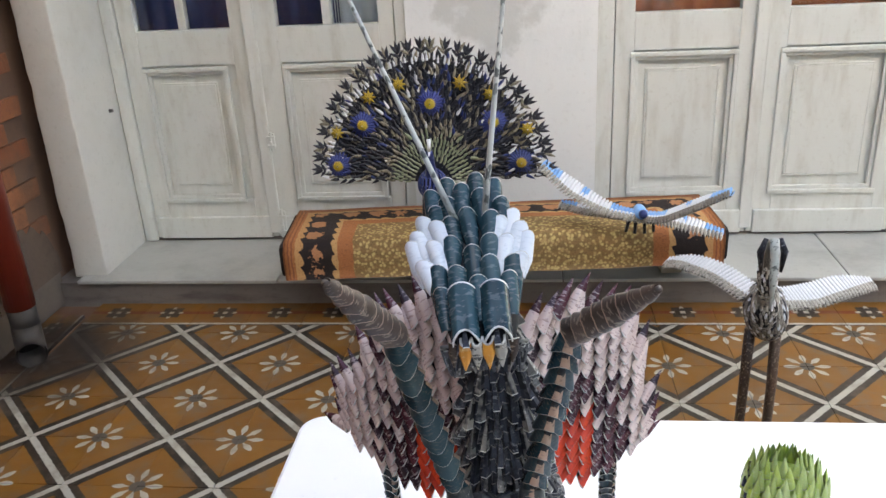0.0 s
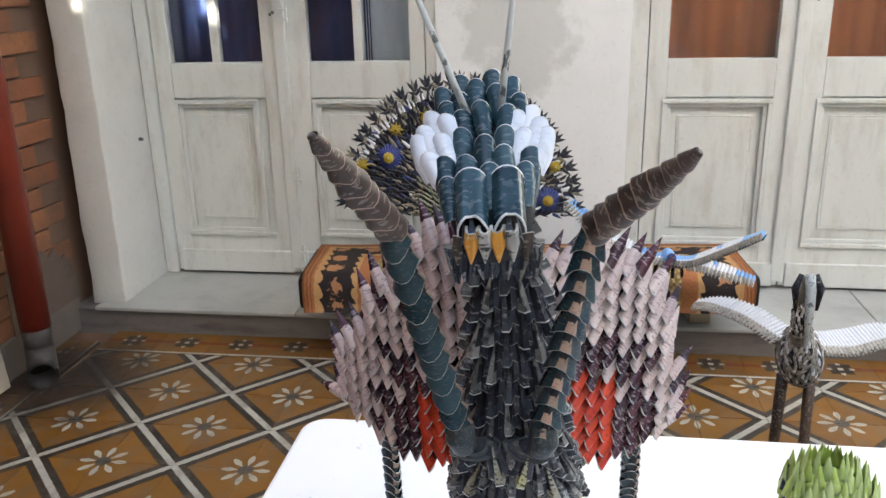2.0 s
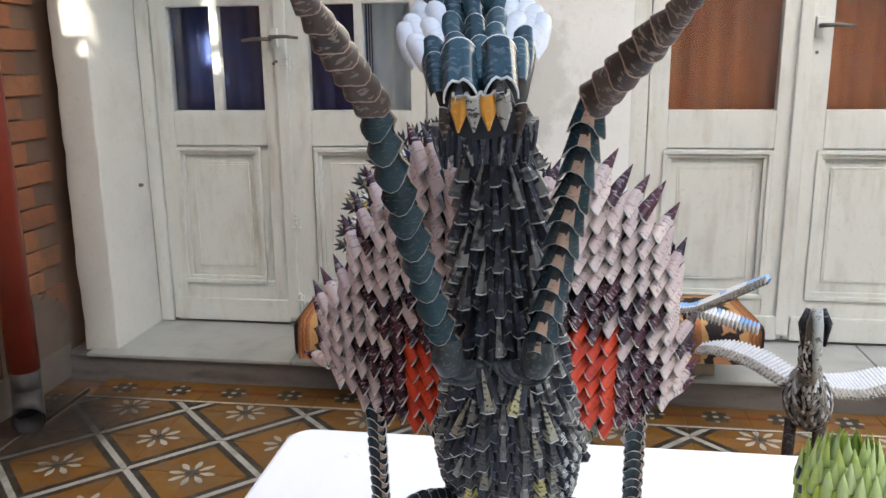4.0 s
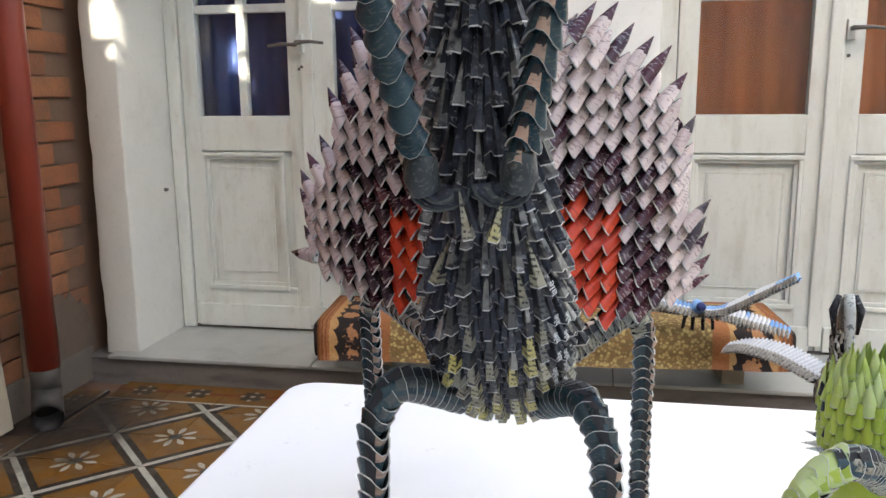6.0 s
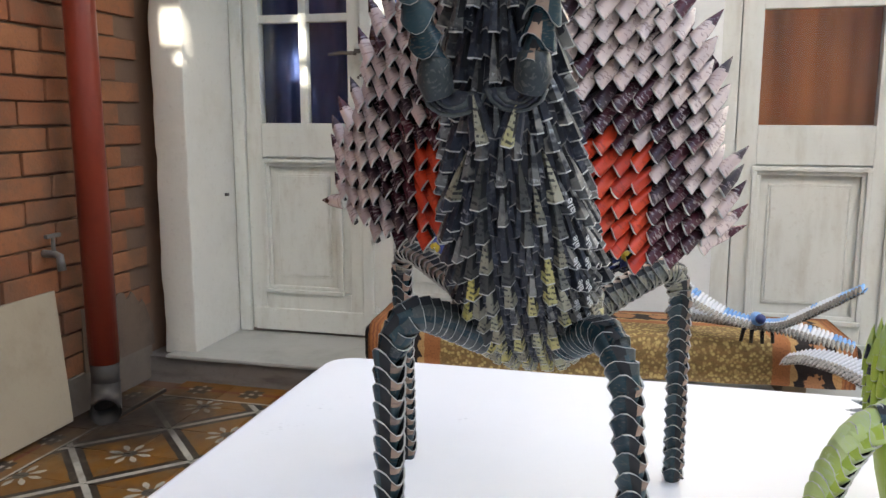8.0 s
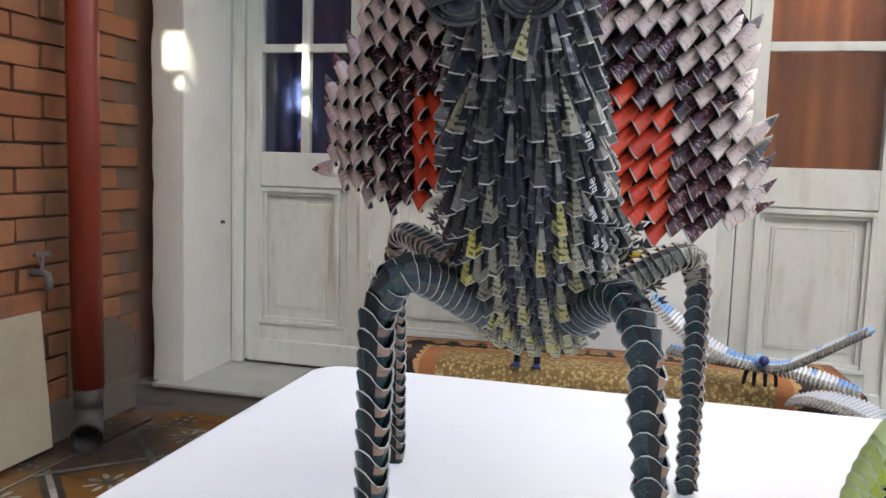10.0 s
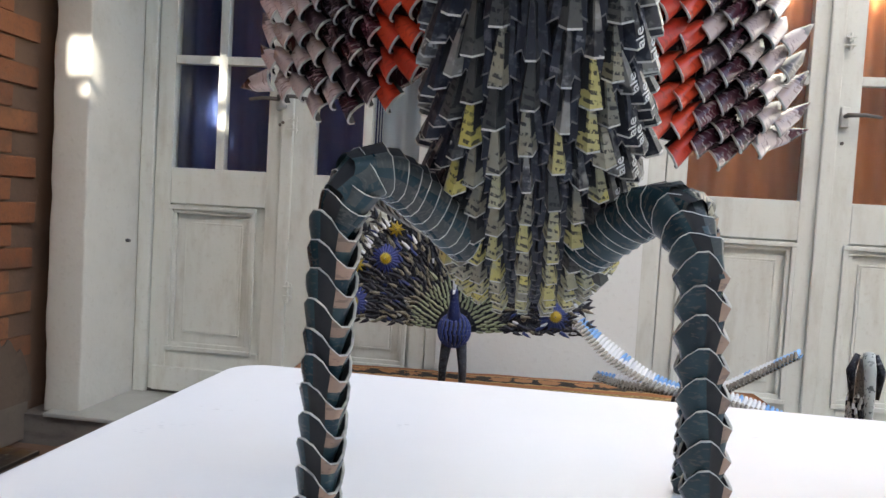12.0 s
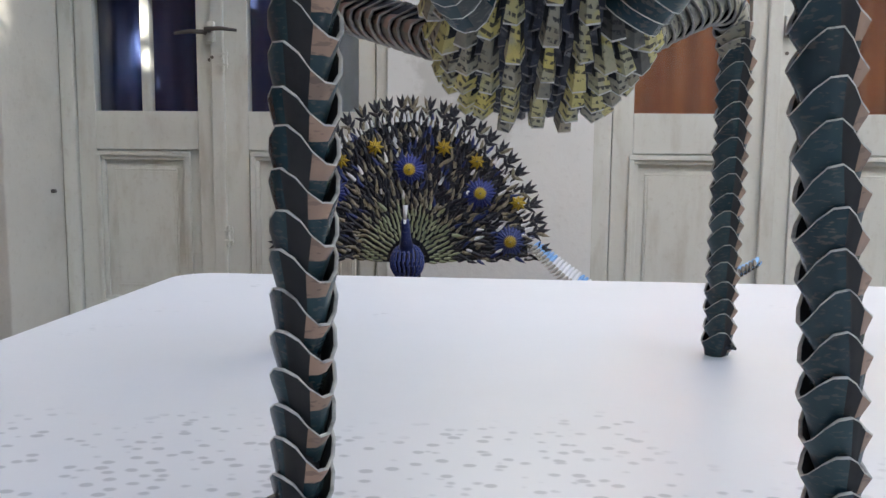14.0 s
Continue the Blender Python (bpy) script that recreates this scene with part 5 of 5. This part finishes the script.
def peacock_tail():
    rng = random.Random(31)
    bm = bmesh.new()
    rim = [FAN + Vector((0, 0.006, -0.005))] + [fan_at(0.86, radians(3 + 174 * k / 30), 0.006) for k in range(31)]
    fr = [bm.verts.new(p) for p in rim]
    bk = [bm.verts.new(p + Vector((0, 0.008, 0))) for p in rim]
    bm.faces.new(fr)
    bm.faces.new(bk[::-1])
    for k in range(len(fr)):
        j = (k + 1) % len(fr)
        bm.faces.new((fr[k], bk[k], bk[j], fr[j]))
    bmesh.ops.recalc_face_normals(bm, faces=bm.faces)
    part("tail_backing", finish("tail_backing", bm, P_BLACK), peacock)
    items = []
    out = Vector((0, -1, 0.1))
    f, row = 0.16, 0
    while f < 0.90:
        n = max(8, round(math.pi * f * 0.41 / (0.0125 if f < 0.36 else 0.0142)))
        for k in range(n + 1):
            a = radians(3) + radians(174) * (k + 0.5 * (row % 2)) / (n + 0.5) + rng.uniform(-0.012, 0.012)
            swing = rng.uniform(-0.15, 0.15) if f < 0.36 else rng.uniform(-0.55, 0.55)
            d = Vector((math.cos(a + swing), rng.uniform(-0.45, 0.05), math.sin(a + swing) * 1.15))
            if f < 0.30:
                ink = "cream"
            elif f < 0.38:
                ink = rng.choice(("cream", "grey", "black", "red" if abs(a - 1.57) > 0.35 and abs(a - 1.57) < 0.75 else "grey"))
            else:
                ink = rng.choices(("black", "grey", "white", "navy"), (0.64, 0.22, 0.05, 0.09))[0]
            big = rng.uniform(0.60, 0.78) if f < 0.36 else rng.uniform(0.75, 1.10)
            items.append((pk[ink], aim(fan_at(f, a, -0.004 + rng.uniform(-0.006, 0.003)), d, out) @ Matrix.Scale(big, 4)))
        f += 0.034
        row += 1
    n = 30
    for k in range(n):
        a = radians(3) + radians(174) * (k + 0.5) / n
        # white folds stand in for the pale wall seen through gaps
        for j in (-0.5, -0.15):
            b = a + j * radians(174) / n
            items.append((pk["white"], aim(fan_at(0.855 + rng.uniform(-0.015, 0.015), b, -0.010), Vector((math.cos(b), -0.1, math.sin(b) * 1.2)), out) @ Matrix.Scale(rng.uniform(0.6, 0.9), 4)))
        b = a + rng.uniform(-0.02, 0.02)
        for j in (-0.95, -0.5, 0.0, 0.5, 0.95):
            d = Vector((math.cos(b + j), rng.uniform(-0.3, 0.0), math.sin(b + j) * 1.1))
            items.append((pk["black" if rng.random() < 0.8 else "grey"], aim(fan_at(0.915 + (0.025 if abs(j) < 0.6 else 0), b, -0.008), d, out) @ Matrix.Scale(1.25 if abs(j) < 0.6 else 1.0, 4)))
    tagged(joined("plumage", items, peacock, "dense black and grey folded feathers, white folds standing for gaps"), kind="stuff")

    def rosette(p, r, inks, n, name, label):
        its = []
        for lay, ink in enumerate(inks):
            rr = r * (1 - 0.30 * lay)
            for k in range(n):
                a = 2 * math.pi * k / n + lay * 0.3
                d = Vector((math.cos(a), 0.25, math.sin(a)))
                its.append((pk[ink], aim(p + Vector((0, -0.008 - 0.006 * lay, 0)) + d * rr * 0.15, d, out) @ Matrix.Scale(rr / 0.030, 4)))
        tagged(joined(name, its, peacock, label), kind="stuff")
    for x, z in ((0.889, 0.752), (0.675, 0.690), (1.082, 0.690), (0.585, 0.560), (1.165, 0.560)):
        rosette(Vector((x, FAN.y - 0.010, z)), 0.043, ("cobalt", "cobalt", "gold"), 22, "eye_spot", "cobalt blue rosette with a yellow centre")
    for x, z in ((0.700, 0.775), (0.795, 0.812), (0.982, 0.812), (1.072, 0.775), (0.590, 0.665), (1.185, 0.665)):
        rosette(Vector((x, FAN.y - 0.010, z)), 0.023, ("gold", "gold"), 8, "yellow_spot", "small yellow rosette")


peacock_tail()


def ball_of_folds(thing_, name, c, rx, ry, rz, data, label, pitch=0.013, size=0.7, core=FOLD_SHADE):
    """A rounded body covered by rows of small upright folds."""
    items = []
    rows = max(4, round(math.pi * rz / pitch))
    bm = bmesh.new()
    bmesh.ops.create_uvsphere(bm, u_segments=14, v_segments=8, radius=1, matrix=Matrix.Translation(c) @ Matrix.Diagonal((rx * 0.85, ry * 0.85, rz * 0.85, 1)))
    part(name + "_core", finish(name + "_core", bm, core, 0, True), thing_)
    for i in range(1, rows):
        e = -math.pi / 2 + math.pi * i / rows
        n = max(5, round(2 * math.pi * math.cos(e) * (rx + ry) / 2 / pitch))
        for k in range(n):
            a = 2 * math.pi * (k + 0.5 * (i % 2)) / n
            o = Vector((math.cos(a) * math.cos(e), math.sin(a) * math.cos(e), math.sin(e)))
            p = Vector(c) + Vector((o.x * rx * 0.92, o.y * ry * 0.92, o.z * rz * 0.92))
            up = Vector((-math.cos(a) * math.sin(e), -math.sin(a) * math.sin(e), math.cos(e)))
            items.append((data[(k * 7 + i * 5) % 11 % len(data)] if isinstance(data, tuple) else data, aim(p - up * pitch * 0.5, up + o * 0.15, o) @ Matrix.Scale(size, 4)))
    return joined(name, items, thing_, label)


ball_of_folds(peacock, "body", (0.888, 0.045, 0.505), 0.046, 0.046, 0.050, pk["cobalt"], "round breast of blue folds")
bm = tube(bmesh.new(), [(0.888, 0.030, 0.535), (0.888, 0.020, 0.575), (0.888, 0.012, 0.605), (0.888, 0.000, 0.622)], [0.022, 0.014, 0.012, 0.010], 10)
part("neck", finish("neck", bm, P_NAVY, 0, True), peacock, "navy paper neck")
bm = tube(bmesh.new(), [(0.888, 0.002, 0.618), (0.888, -0.020, 0.612)], [0.006, 0.001], 8)
tube(bm, [(0.888, 0.002, 0.622), (0.888, 0.004, 0.660)], [0.0045, 0.007], 8)
part("crest", finish("crest", bm, P_WHITE, 0, True), peacock, "small pale crest and beak")
for x in (0.868, 0.908):
    bm = tube(bmesh.new(), [(x, 0.055, 0.47), (x + (x - 0.888) * 0.4, 0.055, 0.40), (x + (x - 0.888) * 0.5, 0.055, 0.335)], [0.016, 0.012, 0.010], 10)
    part("leg", finish("leg", bm, P_BLACK, 0, True), peacock)
    for a in (-0.6, 0.0, 0.6):
        foot = (x + (x - 0.888) * 0.5, 0.055, 0.332)
        bm = tube(bmesh.new(), [foot, (foot[0] + 0.022 * math.sin(a), foot[1] - 0.030 * math.cos(a), 0.328)], [0.008, 0.004], 8)
        part("toe", finish("toe", bm, P_NAVY, 0, True), peacock)


# ---------------------------------------------------------------- winged paper birds
small = {}
for key, ink in (("white", P_WHITE), ("blue", P_BLUE), ("speck", P_SPECK), ("black", P_BLACK)):
    small[key] = fold_mesh("paper_module", (ink,), 0.026, 0.0115, 0.0065, 0.25, 0.08, 4, rim=0.012)


def feathered(thing_, name, pts, widths, inks, label, normal=(0, -0.5, 0.85), seed=1, step=0.0115):
    """A wing: slanting rows of folds across a bent line, blue in patches, with a speckled trailing edge."""
    rng = random.Random(seed)
    way = along(pts, step)
    lf = len(widths) - 1
    items = []
    core = []
    for p, d, s in way:
        i = min(int(s * lf), lf - 1)
        w = widths[i] + (widths[i + 1] - widths[i]) * (s * lf - i)
        nrm = Vector(normal)
        nrm = (nrm - d * nrm.dot(d)).normalized()
        across = d.cross(nrm).normalized()
        if across.z > 0:
            across = -across
        core.append((p, w))
        n = max(2, round(w / 0.0085))
        for k in range(n):
            q = p + across * (w * ((k + 0.5) / n - 0.5))
            last = k == n - 1
            ink = "speck" if last else inks(s, k / max(1, n - 1), rng)
            items.append((small[ink], aim(q - d * 0.006, d * 0.35 + across * (1.0 if not last else 1.1) - nrm * 0.20, nrm) @ Matrix.Scale(0.85 if not last else 1.0, 4)))
            items.append((small["speck" if last else ink], aim(q - d * 0.006 - nrm * 0.008, d * 0.35 + across, -nrm) @ Matrix.Scale(0.8, 4)))
    return joined(name, items, thing_, label)


def blue_patches(s, k, rng):
    return "blue" if (s < 0.30 and k < 0.55) or (s > 0.80 and k < 0.8) or (0.50 < s < 0.58 and k < 0.5) else "white"


def plain_white(s, k, rng):
    return "white"


blue_bird = thing("origami_swallow", (1.53, 0.10, 0.325), "white and sky blue paper bird with four spread wings", "paper sculpture")
C = Vector((1.531, 0.045, 0.395))
feathered(blue_bird, "wing", (C, (1.44, 0.06, 0.415), (1.33, 0.08, 0.475), (1.235, 0.09, 0.555)), (0.030, 0.042, 0.055, 0.030), blue_patches, "upper wing of white and blue folds", seed=2)
feathered(blue_bird, "wing", (C, (1.585, -0.02, 0.415), (1.665, -0.12, 0.490), (1.734, -0.215, 0.560)), (0.030, 0.040, 0.044, 0.022), blue_patches, "upper wing of white and blue folds", seed=3)
feathered(blue_bird, "wing", (C, (1.62, 0.02, 0.392), (1.70, -0.015, 0.380), (1.765, -0.04, 0.366)), (0.030, 0.040, 0.042, 0.024), blue_patches, "lower wing of white and blue folds", seed=4)
feathered(blue_bird, "wing", (C, (1.44, 0.10, 0.392), (1.36, 0.14, 0.390), (1.29, 0.17, 0.395)), (0.026, 0.034, 0.036, 0.020), blue_patches, "lower wing of white and blue folds", seed=5)
bm = tube(bmesh.new(), [(1.53, 0.00, 0.405), (1.531, 0.035, 0.40), (1.531, 0.09, 0.395), (1.53, 0.13, 0.39)], [0.010, 0.020, 0.018, 0.006], 10)
part("body", finish("body", bm, P_BLUE, 0, True), blue_bird, "small blue body")
bmesh_head = bmesh.new()
bmesh.ops.create_uvsphere(bmesh_head, u_segments=12, v_segments=8, radius=0.014, matrix=Matrix.Translation((1.531, -0.008, 0.415)))
part("head", finish("head", bmesh_head, P_NAVY, 0, True), blue_bird, "dark head")
for x, y in ((1.49, 0.02), (1.515, 0.0), (1.545, 0.0), (1.575, 0.02)):
    bm = tube(bmesh.new(), [(1.531 + (x - 1.531) * 0.3, 0.05, 0.395), (1.531 + (x - 1.531) * 0.9, 0.045, 0.37), (x, y + 0.04, 0.333)], [0.007, 0.006, 0.005], 8)
    part("leg", finish("leg", bm, P_BLACK, 0, True), blue_bird, "thin black paper leg")

MIXED = (small["speck"], small["speck"], small["white"], small["speck"], small["black"])
stork = thing("origami_stork", (1.78, -0.55, 0.0), "long-legged paper bird with a speckled body and white wings", "paper sculpture")
ball_of_folds(stork, "body", (1.745, -0.585, 0.385), 0.048, 0.085, 0.072, MIXED, "speckled body of black and white print folds", 0.011, 0.62)
bm = tube(bmesh.new(), [(1.722, -0.655, 0.400), (1.702, -0.715, 0.455), (1.692, -0.745, 0.530), (1.689, -0.765, 0.605), (1.687, -0.778, 0.640)], [0.026, 0.021, 0.015, 0.013, 0.011], 12)
part("neck", finish("neck", bm, P_SPECK, 0, True), stork, "speckled neck")
ball_of_folds(stork, "throat", (1.703, -0.716, 0.465), 0.027, 0.026, 0.066, MIXED, "speckled folds of the throat", 0.011, 0.6)
ball_of_folds(stork, "nape", (1.691, -0.752, 0.555), 0.020, 0.020, 0.062, MIXED, "speckled folds of the neck", 0.010, 0.5)
bm = tube(bmesh.new(), [(1.687, -0.785, 0.650), (1.686, -0.800, 0.625), (1.685, -0.812, 0.560), (1.684, -0.815, 0.500)], [0.010, 0.010, 0.007, 0.002], 10)
part("beak", finish("beak", bm, P_PRINT, 0, True), stork, "pale folded beak")
for sgn in (-1, 1):
    bm = tube(bmesh.new(), [(1.687 + sgn * 0.014, -0.776, 0.648), (1.687 + sgn * 0.024, -0.780, 0.620), (1.687 + sgn * 0.020, -0.782, 0.575)], [0.005, 0.008, 0.003], 8)
    part("cheek", finish("cheek", bm, P_BLACK, 0, True), stork, "black cheek fold")
    x = 1.745 + sgn * 0.030
    bm = tube(bmesh.new(), [(x, -0.585, 0.335), (x + sgn * 0.003, -0.59, 0.18), (x + sgn * 0.004, -0.585, 0.012)], [0.014, 0.0125, 0.012], 10)
    lg = part("leg", finish("leg", bm, P_BROWN, 0, True), stork, "long dark brown leg")
    bm = tube(bmesh.new(), [(x + sgn * 0.004, -0.58, 0.012), (x + sgn * 0.008, -0.64, 0.008)], [0.012, 0.006], 8)
    part("foot", finish("foot", bm, P_BROWN, 0, True), stork)
feathered(stork, "wing", ((1.715, -0.56, 0.425), (1.66, -0.47, 0.438), (1.60, -0.39, 0.432), (1.556, -0.33, 0.405)), (0.050, 0.055, 0.048, 0.022), plain_white, "outstretched white wing with a dark fringe", seed=6)
feathered(stork, "wing", ((1.785, -0.575, 0.420), (1.86, -0.53, 0.405), (1.95, -0.48, 0.405), (2.04, -0.43, 0.39)), (0.050, 0.060, 0.055, 0.024), plain_white, "outstretched white wing with a dark fringe", seed=7)


# ---------------------------------------------------------------- bricks and tiles, last
def brick_mesh(k):
    rng = random.Random(k)
    bm = boxes((-0.012, 0.012, -0.112, 0.112, -0.0325, 0.0325))
    for v in bm.verts:
        v.co += Vector((rng.uniform(-0.002, 0.001), rng.uniform(-0.004, 0.004), rng.uniform(-0.003, 0.003)))
    return finish("brick", bm, BRICK, 0.004)


brick_kinds = [brick_mesh(k) for k in range(5)]
rng = random.Random(3)
rest = bmesh.new()
count = 0
for row in range(38):
    z = 0.165 + row * 0.073
    for k in range(23):
        y = 0.14 - k * 0.235 + (0.117 if row % 2 else 0.0)
        if y > 0.20:
            continue
        if y > -1.9 and row < 20:
            b = new("brick", rng.choice(brick_kinds))
            b.parent = brick_wall
            b.matrix_basis = pose(WALL_X - 0.002 + rng.uniform(-0.003, 0.002), y + rng.uniform(-0.003, 0.003), z, rng.uniform(-1, 1), 0, rng.uniform(-0.6, 0.6))
            count += 1
        else:
            box(rest, WALL_X - 0.014, WALL_X + 0.009, y - 0.108, y + 0.108, z - 0.031, z + 0.031)
tagged(structure("far_bricks", finish("far_bricks", rest, BRICK), "", parent=brick_wall), kind="stuff")


def tile_mesh(name, material, w=0.0993, d=0.0993):
    bm = boxes((-w, w, -d, d, -0.012, 0.0))
    return finish(name, bm, material, 0.0012)


tile_data = tile_mesh("tile", TILE)
border_data = tile_mesh("border_tile", BORDER, 0.0993, 0.0893)
rng = random.Random(5)
far = bmesh.new()
for i in range(-3, 27):
    for j in range(0, 26):
        x, y = 0.1 + 0.2 * i, -0.1 - 0.2 * j + 0.05 * 0
        turn = 90 if (i + j) % 2 else 0
        if j < 8 and i < 12 and x > -0.42:
            t = new("tile", tile_data)
            t.parent = floor
            t.matrix_basis = pose(x, y, rng.uniform(-0.0006, 0.0004), rng.uniform(-0.15, 0.15), rng.uniform(-0.15, 0.15), turn)
        elif x > -0.42 or j > 0:
            box(far, x - 0.099, x + 0.099, y - 0.099, y + 0.099, -0.012, -0.001)
tagged(structure("far_tiles", finish("far_tiles", far, TILES_LAID), "", parent=floor), kind="stuff")

half = {0: finish("tile", boxes((-0.0993, 0.0993, -0.0993, -0.043, -0.012, 0.0)), TILE, 0.0012),
        90: finish("tile", boxes((-0.0993, -0.043, -0.0993, 0.0993, -0.012, 0.0)), TILE, 0.0012)}
for i in range(-2, 14):
    turn = 0 if i % 2 else 90
    t = new("tile", half[turn])
    t.parent = floor
    t.matrix_basis = pose(0.1 + 0.2 * i, 0.1, 0, 0, 0, turn)
for i in range(-2, 14):
    t = new("border_tile", border_data)
    t.parent = floor
    t.matrix_basis = pose(0.1 + 0.2 * i, 0.148, rng.uniform(-0.0004, 0.0004))
for j in range(0, 9):
    t = new("border_tile", border_data)
    t.parent = floor
    t.matrix_basis = pose(-0.49, 0.03 - 0.2 * j, 0.0006 + rng.uniform(-0.0004, 0.0004), 0, 0, 90)
    t.scale = (1.0, 0.75, 1.0)
